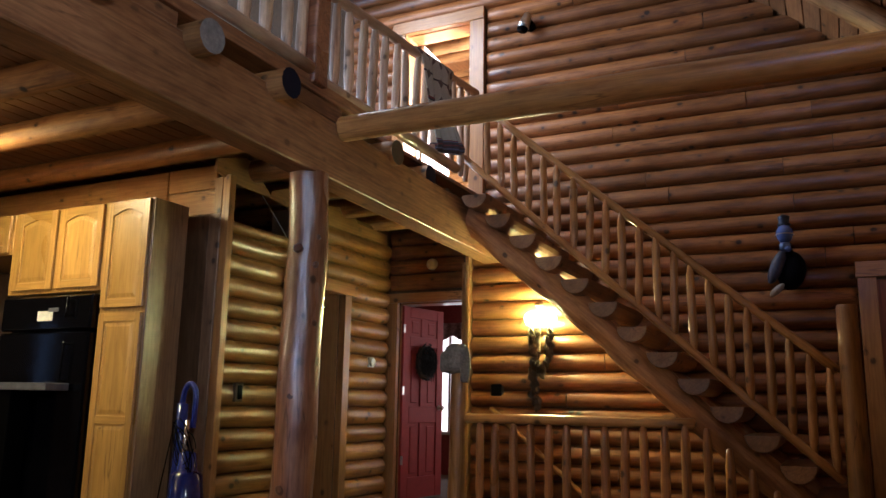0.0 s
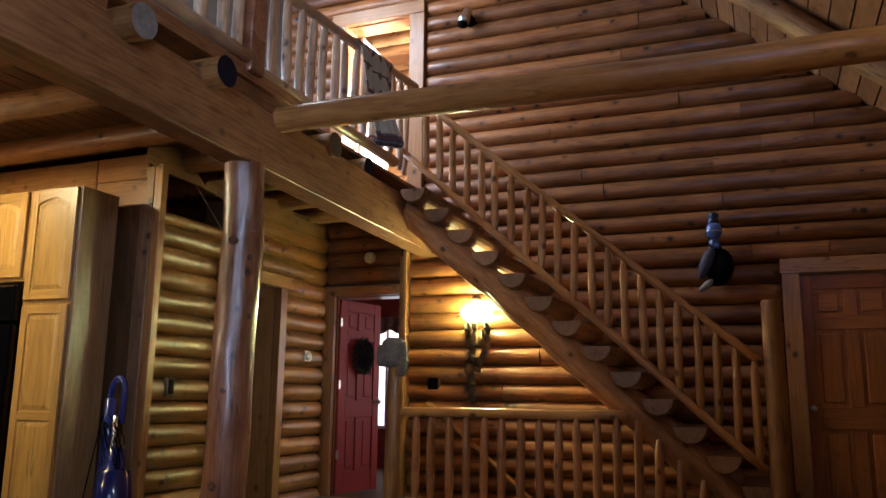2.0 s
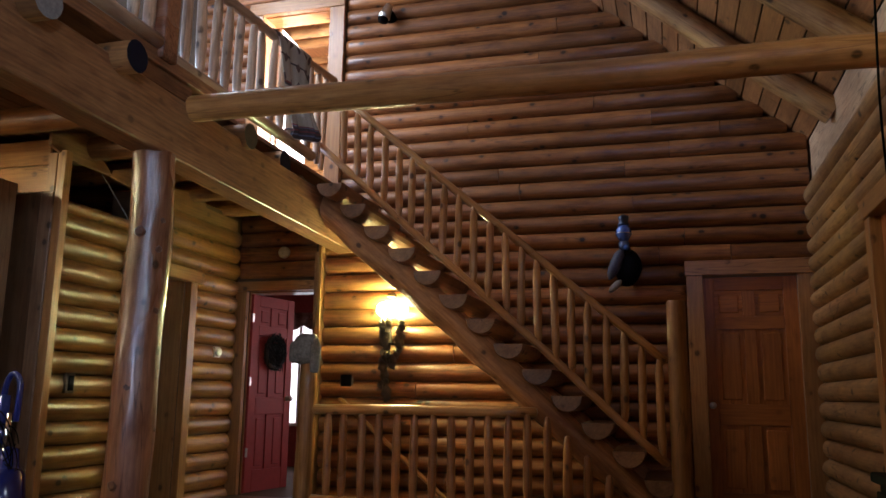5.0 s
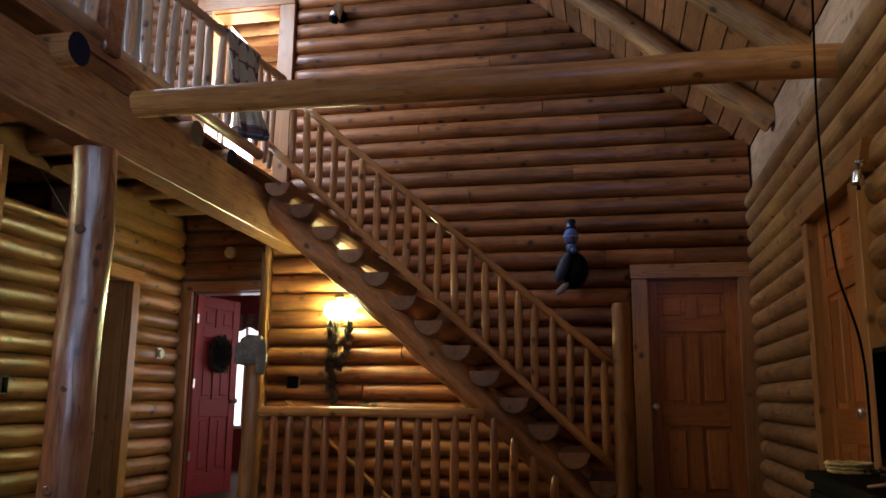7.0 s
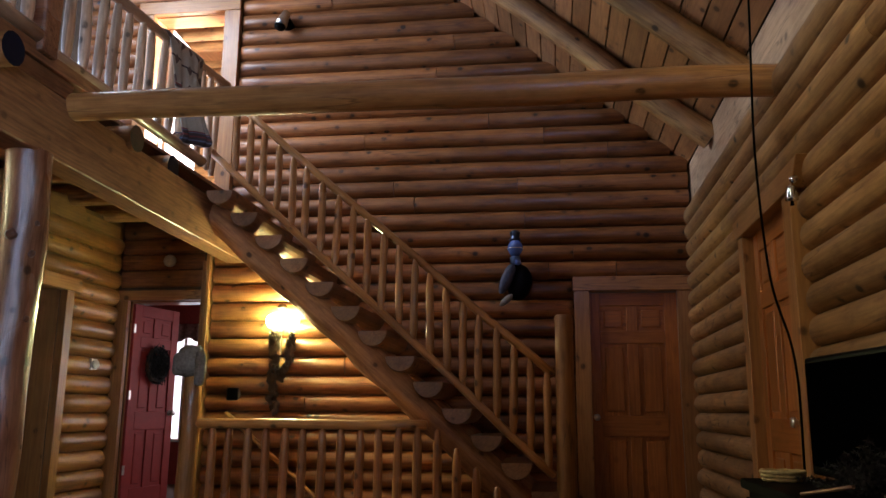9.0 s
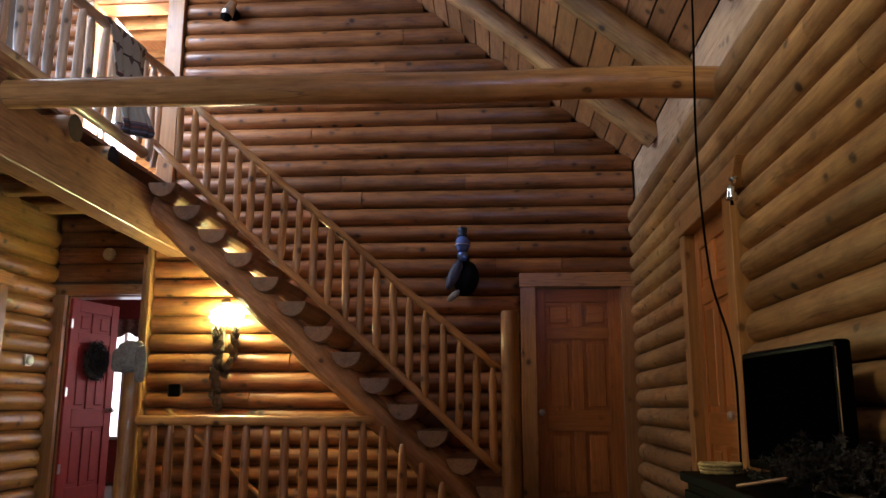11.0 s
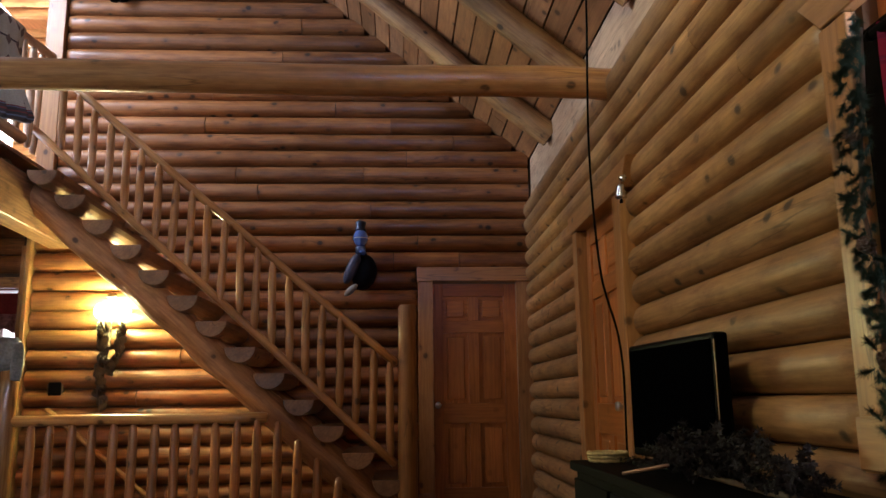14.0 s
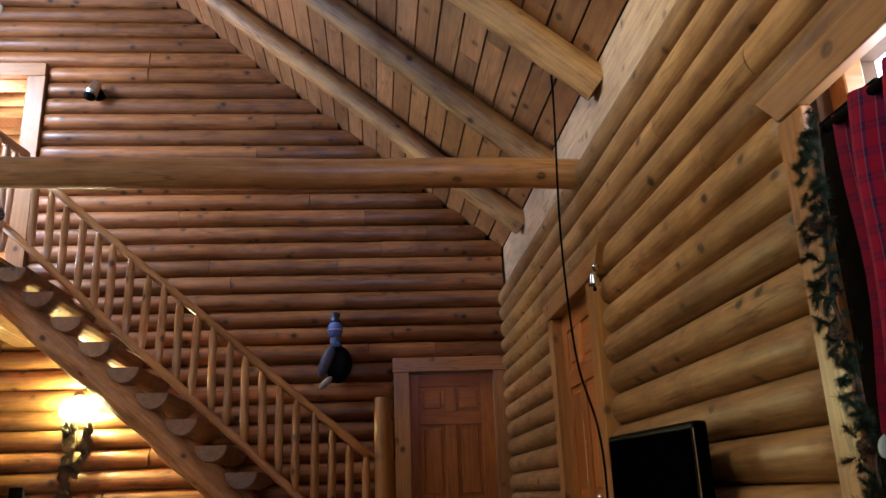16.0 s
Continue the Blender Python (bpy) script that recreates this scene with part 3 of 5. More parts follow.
def blanket():
    bm = bmesh.new()
    ny, nz = 28, 44

    def sheet(off):
        grid = []
        for i in range(ny + 1):
            col = []
            t = i / ny
            for k in range(nz + 1):
                s = k / nz
                fold = 0.022 * math.sin(t * 11 + 1.3 * s) + 0.010 * math.sin(t * 23 + 2 + 2 * s)
                lift = 0.075 * (t - 0.5) * 0.65
                if s < 0.12:
                    # over the rail
                    a = math.pi * (1 - s / 0.12) * 0.9
                    x, z, d = -3.02 + 0.062 * math.cos(a), 3.905 + lift + 0.062 * math.sin(a), 0.0
                elif s < 0.78:
                    # down the room side
                    d = (s - 0.12) / 0.66
                    x = -2.955 + 1.3 * fold * (0.5 + 0.5 * d) - 0.02 * d
                    z = 3.905 + lift - (0.735 + lift) * d
                else:
                    # the hem is rolled up under itself
                    a = 2 * math.pi * 1.15 * (s - 0.78) / 0.22
                    r = 0.052 - 0.016 * (s - 0.78) / 0.22
                    d = 1.0
                    x = -2.975 - 0.052 + r * math.cos(a) + 0.4 * fold
                    z = 3.17 - r * math.sin(a)
                y = 5.44 + 0.36 * d + (0.64 - 0.46 * d) * t + 0.012 * math.sin(s * 9)
                x += 0.19 * d * d * t
                col.append(bm.verts.new((x + off, y, z)))
            grid.append(col)
        for i in range(ny):
            for k in range(nz):
                bm.faces.new((grid[i][k], grid[i + 1][k], grid[i + 1][k + 1], grid[i][k + 1]))
        return grid
    sheet(0.0)
    for v in bm.verts:
        v.co -= Vector((0, 5.7, 3.07))
    ob = part("blanket", bm, blanket_material(), None, "", pose(0, 5.7, 3.07), True)
    md = ob.modifiers.new("thick", "SOLIDIFY")
    md.thickness = 0.012
    tagged(ob, "cream and brown patterned woven blanket draped over the loft rail", "blanket")


blanket()


# ---- stairs of split logs on round log stringers ----
def tread_mesh(length, wide, deep, material):
    bm = bmesh.new()
    rings = []
    for x, s in ((-length / 2, 0.94), (-length / 2 + 0.012, 1.0), (length / 2 - 0.012, 1.0), (length / 2, 0.94)):
        ring = [bm.verts.new((x, s * wide / 2 * math.cos(a), -s * deep * math.sin(a))) for a in [math.pi * j / 10 for j in range(11)]]
        rings.append(ring)
    k = len(rings[0])
    for a, b in zip(rings, rings[1:]):
        for j in range(k):
            bm.faces.new((a[j], a[(j + 1) % k], b[(j + 1) % k], b[j]))
    bm.faces.new(rings[0])
    bm.faces.new(rings[-1])
    me = mesh_of(bm, "tread", material)
    return me


def stairs():
    st = thing("staircase", (-1.5, 6.9, 0.0), "open staircase of half-log treads on round log stringers", "staircase")
    for y in (6.60, 7.22):
        pole("stringer", (0.225, y, -0.135), (-3.072, y, 2.765), 0.122, 0.118, POST if y > 7 else STRINGER, st, sides=20, lump=0.30, dome=1.0, step=0.06, bend=0.035)
    me = tread_mesh(0.98, 0.25, 0.125, TREAD)
    for k in range(-1, 13):
        place("tread", me, st, pose(-0.085 - 0.2327 * k, 6.87, 0.400 + 0.2059 * k, 0, 0, 90))
    rl = thing("stair_railing", (-1.4, 6.42, 0.5), "peeled pole stair railing with slender upright balusters", "railing")
    pole("handrail", (-0.02, 6.42, 1.280), (-2.70, 6.42, 3.615), 0.034, 0.032, POLE, rl, bend=0.02, sides=12)
    pole("bottom_rail", (-0.02, 6.42, 0.515), (-3.02, 6.42, 3.250), 0.034, 0.032, POLE, rl, bend=0.015, sides=12)
    for k in range(21):
        x = -0.068 - 0.1349 * k
        zb = 0.515 + (-0.02 - x) * 0.9117
        zt = 1.280 + (-0.02 - x) * 0.8713
        pole("baluster", (x, 6.42, zb - 0.005), (x, 6.42, zt + 0.005), 0.034, 0.031, POLE, rl, lump=0.15, bend=0.025, sides=10, step=0.06, neck=0.5)
    nw = pole("newel_post", (0.068, 6.42, 0.0), (0.066, 6.42, 1.757), 0.078, 0.072, [LOG_GOLD, ENDGRAIN], None, sides=18, lump=0.04, dome=0.9)
    tagged(nw, "stout peeled log newel post at the stair foot", "post")


stairs()


# ---- railing round the stairwell, its post and the hat on it ----
def well_railing():
    rl = thing("stairwell_railing", (-2.0, 6.40, 0.0), "low peeled pole railing guarding the stairwell", "railing")
    pole("handrail", (-2.98, 6.40, 0.885), (-1.02, 6.42, 0.89), 0.040, 0.040, POLE, rl, sides=12, bend=0.012)
    pole("bottom_rail", (-2.98, 6.40, 0.14), (-0.40, 6.42, 0.14), 0.036, 0.036, POLE, rl, bend=0.012)
    x = -2.823
    while x < -0.45:
        top = 0.88 if x < -1.12 else min(0.88, 0.69 + (-0.76 - x) * 0.91)
        if top > 0.3:
            pole("baluster", (x, 6.41, 0.15), (x, 6.41, top), 0.037, 0.034, POLE_RED, rl, lump=0.13, bend=0.02, sides=10, step=0.07, neck=0.4)
        x += 0.1567
    post = pole("rail_post", (-3.02, 6.40, 0.0), (-3.0, 6.40, 1.36), 0.082, 0.074, POLE, None, sides=16, lump=0.05)
    tagged(post, "round peeled log post at the railing end", "post")
    hr = pole("stair_handrail", (-3.09, 7.30, 0.975), (-1.75, 7.30, -0.14), 0.022, 0.022, POLE)
    tagged(hr, "slim wooden handrail sloping down along the stairwell wall", "handrail")


well_railing()


def hat():
    bm = bmesh.new()
    bmesh.ops.create_uvsphere(bm, u_segments=32, v_segments=22, radius=1.0)
    for v in bm.verts:
        x, y, z = v.co
        k = (abs(x) ** 4 + abs(y) ** 4 + abs(z) ** 4) ** -0.25
        x, y, z = x * k, y * k, z * k
        wide = 0.112 + 0.020 * max(0.0, -z) - 0.012 * max(0.0, z)
        n = 1 + 0.09 * noise.noise((x * 1.7, y * 1.7, z * 1.7)) + 0.05 * noise.noise((x * 5, y * 5, z * 5))
        fold = 0.008 if -0.75 < z < -0.15 else 0.0
        v.co = (x * (wide + fold) * n, y * (wide + fold) * n, z * 0.128 * n)
    h = part("hat", bm, FUR, None, "", pose(-3.035, 6.40, 1.395, 0, 0, 20), True)
    tagged(h, "grey fleece winter cap with ear flaps on a post", "hat")
    for dx, dy, zz, l, w in ((0.108, -0.07, 1.33, 0.145, 0.055), (-0.06, -0.115, 1.36, 0.09, 0.06)):
        bm = bmesh.new()
        bmesh.ops.create_uvsphere(bm, u_segments=16, v_segments=12, radius=1.0)
        for v in bm.verts:
            k = (abs(v.co.x) ** 4 + abs(v.co.y) ** 4 + abs(v.co.z) ** 4) ** -0.25
            n = 1 + 0.12 * noise.noise(v.co * 2.5 + Vector((l * 30, 0, 0)))
            v.co = (v.co.x * k * w * 0.8 * n, v.co.y * k * 0.022 * n, v.co.z * k * l * n)
        part("ear_flap", bm, FUR, h, "", pose(-3.03 + dx, 6.40 + dy, zz, 0, 0, 40 if dx > 0 else 0), True)


hat()

# ---- round log post under the loft beam ----
def column():
    ob = pole("log_post", (-3.118, 4.20, 0.0), (-3.110, 4.20, 2.50), 0.134, 0.131, POST, None, sides=36, lump=0.10, dome=1.0, step=0.04, bend=0.022)
    tagged(ob, "glossy reddish peeled log post with knot stubs", "post")
    rng = random.Random(8)
    front = math.atan2(-4.2, 3.11)
    for z, side, big in ((1.97, -0.38, 1.25), (2.05, 0.62, 0.8), (1.87, 0.55, 0.8), (2.35, 1.0, 0.9), (1.49, 0.62, 0.8), (1.33, -1.0, 1.0), (1.03, -0.35, 1.0), (0.78, 0.93, 0.7), (0.47, -0.65, 1.3), (0.20, 0.3, 1.0)):
        a = front + math.asin(side)
        c, s = math.cos(a), math.sin(a)
        r = 0.131
        pole("knot_stub", (-3.113 + c * (r - 0.03), 4.20 + s * (r - 0.03), z), (-3.113 + c * (r + 0.007), 4.20 + s * (r + 0.007), z + 0.004), 0.030 * big, 0.024 * big, KNOT, ob, sides=12, step=0.012, dome=0.75, lump=0.3)


column()


# ---- panelled doors ----
def panel_door(name, wide, high, material, m, label, knob_side=1, knob=NICKEL, thick=0.04):
    """A six-panel door; x along its width from the hinge, y its front (negative faces out)."""
    ob = thing(name, (0, 0, 0), label, "door")
    ob.matrix_basis = m
    PLACED[ob] = m.copy()
    st, mid = 0.115, 0.10
    w2 = (wide - 2 * st - mid) / 2
    rails = [(0.0, 0.22), (0.78, 0.96), (1.60, 1.71), (high - 0.12, high)]
    cols = [(0.0, st), (st + w2, st + w2 + mid), (wide - st, wide)]

    def slab(n, a, b, soft=0.004):
        c = [(p + q) / 2 for p, q in zip(a, b)]
        h = [(q - p) / 2 for p, q in zip(a, b)]
        bm = bmesh.new()
        # grain runs along the longer side: the mesh lies along its own x
        if h[2] > h[0]:
            box(bm, (-h[2], -h[1], -h[0]), (h[2], h[1], h[0]))
            bevel(bm, soft)
            return part(n, bm, material, ob, "", m @ pose(*c) @ pose(0, 0, 0, 0, 90, 0))
        box(bm, (-h[0], -h[1], -h[2]), (h[0], h[1], h[2]))
        bevel(bm, soft)
        return part(n, bm, material, ob, "", m @ pose(*c))

    slab("stile", (cols[0][0], -thick / 2, 0), (cols[0][1], thick / 2, high))
    slab("stile", (cols[2][0], -thick / 2, 0), (cols[2][1], thick / 2, high))
    for a, b in rails:
        slab("rail", (st, -thick / 2 + 0.001, a), (wide - st, thick / 2 - 0.001, b))
    for (a, b), (c, d) in zip(rails, rails[1:]):
        slab("muntin", (cols[1][0], -thick / 2 + 0.001, b), (cols[1][1], thick / 2 - 0.001, c))
        for x0, x1 in ((st, st + w2), (st + w2 + mid, wide - st)):
            slab("panel", (x0, -thick / 2 + 0.014, b), (x1, thick / 2 - 0.014, c), 0.001)
            slab("raised_field", (x0 + 0.035, -thick / 2 + 0.005, b + 0.035), (x1 - 0.035, thick / 2 - 0.005, c - 0.035), 0.008)
    kx = wide - 0.065 if knob_side > 0 else 0.065
    for s in (-1, 1):
        bm = bmesh.new()
        prof = [(0.0, 0.030), (0.006, 0.030), (0.010, 0.012), (0.030, 0.012), (0.036, 0.024), (0.050, 0.028), (0.062, 0.022), (0.066, 0.0)]
        rings = [[bm.verts.new((r * math.cos(2 * math.pi * j / 14), s * (thick / 2 + d), r * math.sin(2 * math.pi * j / 14))) for j in range(14)] for d, r in prof[:-1]]
        for a, b in zip(rings, rings[1:]):
            for j in range(14):
                bm.faces.new((a[j], a[(j + 1) % 14], b[(j + 1) % 14], b[j]))
        bm.faces.new(rings[-1])
        part("door_knob", bm, knob, ob, "metal door knob", m @ pose(kx, 0, 0.945), True)
    return ob


def hinge_leaves(ob, m, x, zs, side):
    for z in zs:
        bm = bmesh.new()
        box(bm, (-0.016, -0.006, -0.045), (0.016, 0.006, 0.045))
        bevel(bm, 0.003)
        part("hinge", bm, NICKEL, ob, "pale metal hinge", m @ pose(x, side, z))


d2 = panel_door("door_2", 0.80, 2.06, PINE, pose(1.09, 7.40, 0.01, 0, 0, 180), "closed brown pine door with six panels")
d4m = pose(1.245, 4.25, 0.01, 0, 0, 90)
d4 = panel_door("door_4", 0.83, 2.07, PINE, pose(1.245, 5.08, 0.01, 0, 0, -90), "closed reddish-brown pine door with six panels")
hinge_leaves(d4, pose(1.245, 5.08, 0.01, 0, 0, -90), 0.0, (0.35, 1.1, 1.85), 0.028)
d1m = pose(-4.215, 7.52, 0.01, 0, 0, 80)
d1 = panel_door("door_1", 0.72, 2.03, REDPAINT, d1m, "red painted six-panel door standing open")
hinge_leaves(d1, d1m, 0.0, (0.40, 1.12, 1.78), -0.028)
d3 = panel_door("door_3", 0.76, 2.02, PINE, pose(-4.60, 6.48, 0.01, 0, 0, 188), "brown door standing open in a dark hallway")


def casing(name, pts, material, label):
    """Trim boards of an opening: list of (from, to, wide, thick, up)."""
    ob = thing(name, (0, 0, 0), label, "door frame", "", "structure")
    for nm, p0, p1, wide, thick, up in pts:
        board(nm, p0, p1, wide, thick, material, ob, "", up)
    return ob


Y1, Y2 = (0, 1, 0), (1, 0, 0)
casing("door_frame_2", [
    ("side_trim", (0.245, 7.36, 0.0), (0.245, 7.36, 2.085), 0.14, 0.09, Y2), ("side_trim", (1.16, 7.36, 0.0), (1.16, 7.36, 2.085), 0.145, 0.09, Y2),
    ("head_trim", (0.165, 7.355, 2.15), (1.235, 7.355, 2.15), 0.13, 0.10, (0, 0, 1)),
    ("jamb", (0.30, 7.47, 0.0), (0.30, 7.47, 2.09), 0.02, 0.2, Y2), ("jamb", (1.10, 7.47, 0.0), (1.10, 7.47, 2.09), 0.02, 0.2, Y2),
    ("head_jamb", (0.30, 7.47, 2.09), (1.10, 7.47, 2.09), 0.02, 0.2, (0, 0, 1)),
], TRIM, "wide knotty pine casing round the closed door")
casing("door_frame_1", [
    ("side_trim", (-4.30, 7.46, 0.0), (-4.30, 7.46, 2.06), 0.13, 0.06, Y2), ("side_trim", (-3.42, 7.45, 0.0), (-3.42, 7.45, 2.45), 0.09, 0.08, Y2),
    ("head_trim", (-4.365, 7.455, 2.11), (-3.465, 7.455, 2.11), 0.10, 0.07, (0, 0, 1)),
    ("jamb", (-4.235, 7.62, 0.0), (-4.235, 7.62, 2.07), 0.02, 0.22, Y2), ("head_jamb", (-4.22, 7.62, 2.06), (-3.46, 7.62, 2.06), 0.02, 0.22, (0, 0, 1)),
], TRIM, "pine casing round the open red door")
cb = board("corner_board", (-3.35, 7.36, 0.0), (-3.35, 7.36, 2.86), 0.04, 0.15, TRIM, None, "", Y2)
tagged(cb, "upright pine corner board beside the doorway", "trim", "", "structure")
casing("door_frame_5", [
    ("side_trim", (-3.285, 7.355, 3.12), (-3.285, 7.355, 5.11), 0.17, 0.07, Y2), ("side_trim", (-4.235, 7.355, 3.12), (-4.235, 7.355, 5.11), 0.15, 0.07, Y2),
    ("head_trim", (-4.33, 7.35, 5.18), (-3.20, 7.35, 5.18), 0.14, 0.08, (0, 0, 1)),
    ("jamb", (-3.375, 7.52, 3.12), (-3.375, 7.52, 5.11), 0.025, 0.25, Y2), ("jamb", (-4.175, 7.52, 3.12), (-4.175, 7.52, 5.11), 0.025, 0.25, Y2),
    ("head_jamb", (-4.16, 7.52, 5.115), (-3.39, 7.52, 5.115), 0.025, 0.25, (0, 0, 1)),
], TRIM, "pale pine casing round the upstairs doorway")
casing("door_frame_3", [
    ("side_trim", (-4.325, 6.555, 0.0), (-4.325, 6.555, 2.03), 0.11, 0.07, Y1), ("side_trim", (-4.325, 5.66, 0.0), (-4.325, 5.66, 2.03), 0.11, 0.07, Y1),
    ("head_trim", (-4.32, 5.55, 2.09), (-4.32, 6.70, 2.09), 0.12, 0.08, (0, 0, 1)),
    ("jamb", (-4.49, 6.49, 0.0), (-4.49, 6.49, 2.05), 0.02, 0.26, Y1), ("jamb", (-4.49, 5.73, 0.0), (-4.49, 5.73, 2.05), 0.02, 0.26, Y1),
    ("head_jamb", (-4.49, 5.73, 2.05), (-4.49, 6.49, 2.05), 0.02, 0.26, (0, 0, 1)),
], TRIM, "golden pine casing round the hallway doorway")
casing("door_frame_4", [
    ("side_trim", (1.205, 5.12, 0.0), (1.205, 5.12, 2.075), 0.12, 0.09, Y1), ("side_trim", (1.205, 4.10, 0.0), (1.205, 4.10, 2.075), 0.14, 0.09, Y1),
], TRIM, "wide pine casing round the side door")


bm = bmesh.new()
prof = [(3.955, 2.08), (5.19, 2.08), (5.27, 2.20), (3.835, 2.215)]
va = [[bm.verts.new((x, y, z)) for y, z in prof] for x in (1.150, 1.235)]
bm.faces.new(va[0]), bm.faces.new(va[1][::-1])
for i in range(4):
    bm.faces.new((va[0][i], va[0][(i + 1) % 4], va[1][(i + 1) % 4], va[1][i]))
bevel(bm, 0.004)
dh = part("door_head", bm, wood("door_head_pine", (0.47, 0.215, 0.060), (0.29, 0.115, 0.027), 0.40, axis=1, vary=0.2, knots=0.85, mottle=0.4))
tagged(dh, "pine head board with raked ends over the side door", "trim", "", "structure")


# ---- upstairs room and red room behind their doorways ----
rooms = wall_body("wall_far_rooms", [
    ((-6.6, 10.6, 3.0), (-2.2, 10.7, 4.30)), ((-6.6, 10.6, 5.0), (-2.2, 10.7, 7.0)), ((-6.6, 10.6, 4.30), (-6.25, 10.7, 5.0)), ((-5.22, 10.6, 4.30), (-2.2, 10.7, 5.0)), ((-6.6, 7.62, 3.0), (-6.5, 10.7, 7.0)), ((-6.6, 7.62, 3.02), (-2.2, 10.7, 3.10)), ((-4.185, 7.41, 3.03), (-3.365, 7.615, 3.095)),
    ((-2.3, 7.62, 3.0), (-2.2, 8.0, 7.0)), ((-2.3, 9.4, 3.0), (-2.2, 10.7, 7.0)), ((-2.3, 8.0, 3.0), (-2.2, 9.4, 3.5)), ((-2.3, 8.0, 4.9), (-2.2, 9.4, 7.0)),
], "pine-clad walls of the upstairs room", LOG_PALE)
up_ceiling = wall_body("ceiling_upstairs_room", [((-6.6, 7.62, 6.1), (-2.2, 10.7, 6.15))], "pine ceiling of the upstairs room", CEIL)
for k in range(18):
    lay_logs(rooms, cut(-6.5, -2.3, [(-6.25, -5.22)] if 4.25 < 3.1 + COURSE * k + 0.085 < 5.04 else []), 3.1 + COURSE * k, COURSE, 0.06, LOG_PALE, 10.58, 180)
for y, z, r in ((8.5, 5.48, 0.085), (9.6, 5.87, 0.075)):
    pole("ceiling_beam", (-6.5, y, z), (-2.3, y, z), r, r, LOG_PALE, rooms, step=0.3)
PALEDOOR = plain("pale_door_paint", (0.62, 0.55, 0.46), 0.5)
udoor = thing("upstairs_door", (-4.155, 7.64, 3.12), "pale wooden door standing open upstairs in daylight", "door", turn=3)
UD = pose(-4.135, 7.64, 3.12, 0, 0, 3) @ pose(4.155, -7.64, -3.12)
for nm, a, b in (("slab", (-4.155, 7.64, 3.13), (-4.115, 8.44, 5.10)), ("panel", (-4.122, 7.76, 3.35), (-4.108, 8.34, 3.95)), ("panel", (-4.122, 7.76, 4.12), (-4.108, 8.34, 4.85))):
    bm = bmesh.new()
    box(bm, a, b)
    bevel(bm, 0.005)
    part(nm, bm, PALEDOOR, udoor, "", UD)
bm = bmesh.new()
box(bm, (-6.7, 10.85, 3.9), (-4.7, 10.87, 5.7))
tagged(part("backdrop_upstairs", bm, DAYGLOW), "bright daylight outside the upstairs window", "backdrop", "", "structure")
red = wall_body("wall_red_room", [
    ((-6.6, 10.6, 0.0), (-5.75, 10.7, 2.9)), ((-4.5, 10.6, 0.0), (-2.2, 10.7, 2.9)), ((-5.75, 10.6, 0.0), (-4.5, 10.7, 0.6)), ((-5.75, 10.6, 2.02), (-4.5, 10.7, 2.9)),
    ((-2.3, 7.9, 0.0), (-2.2, 10.7, 2.9)), ((-6.6, 7.9, 0.0), (-6.5, 10.7, 2.9)),
], "dark red painted walls of the far room", REDWALL)
red_top = wall_body("ceiling_red_room", [((-6.6, 7.62, 2.9), (-2.2, 10.7, 2.98))], "dark board ceiling of the red room", DECK)
bd = bmesh.new()
box(bd, (-6.4, 10.9, 0.3), (-4.0, 10.92, 2.3))
tagged(part("backdrop_red_room", bd, PINKGLOW), "bright daylight behind sheer curtains", "backdrop", "", "structure")
def window_frame(name, x0, x1, y, z0, z1, label, material=TRIM):
    ob = thing(name, ((x0 + x1) / 2, y, z0), label, "window", "", "structure")
    for nm, a, b in (("sill", (x0 - 0.06, y - 0.06, z0 - 0.04), (x1 + 0.06, y + 0.04, z0)), ("head", (x0 - 0.05, y - 0.03, z1), (x1 + 0.05, y + 0.03, z1 + 0.07)),
                     ("side", (x0 - 0.06, y - 0.03, z0), (x0, y + 0.03, z1)), ("side", (x1, y - 0.03, z0), (x1 + 0.06, y + 0.03, z1)),
                     ("mullion", ((x0 + x1) / 2 - 0.02, y, z0), ((x0 + x1) / 2 + 0.02, y + 0.03, z1))):
        brick(nm, a, b, material, ob)


window_frame("window_red_room", -5.75, -4.5, 10.59, 0.6, 2.02, "bright window with a pale sill in the red room", WHITE)


def valance():
    bm = bmesh.new()
    n = 40
    rows = []
    for z in (0.0, 0.1, 0.22):
        rows.append([bm.verts.new((-0.7 + 1.4 * i / n, 0.02 * math.sin(i * 1.4), z - (0.03 * math.sin(i * 0.8) if z == 0 else 0))) for i in range(n + 1)])
    for a, b in zip(rows, rows[1:]):
        for i in range(n):
            bm.faces.new((a[i], a[i + 1], b[i + 1], b[i]))
    ob = part("valance", bm, plain("flowered_fabric", (0.34, 0.20, 0.17), 0.9, noise_scale=25, amount=0.8), None, "", pose(-5.1, 10.48, 1.94), True)
    md = ob.modifiers.new("thick", "SOLIDIFY")
    md.thickness = 0.008
    tagged(ob, "gathered flowered valance over the bright window", "curtain")


valance()


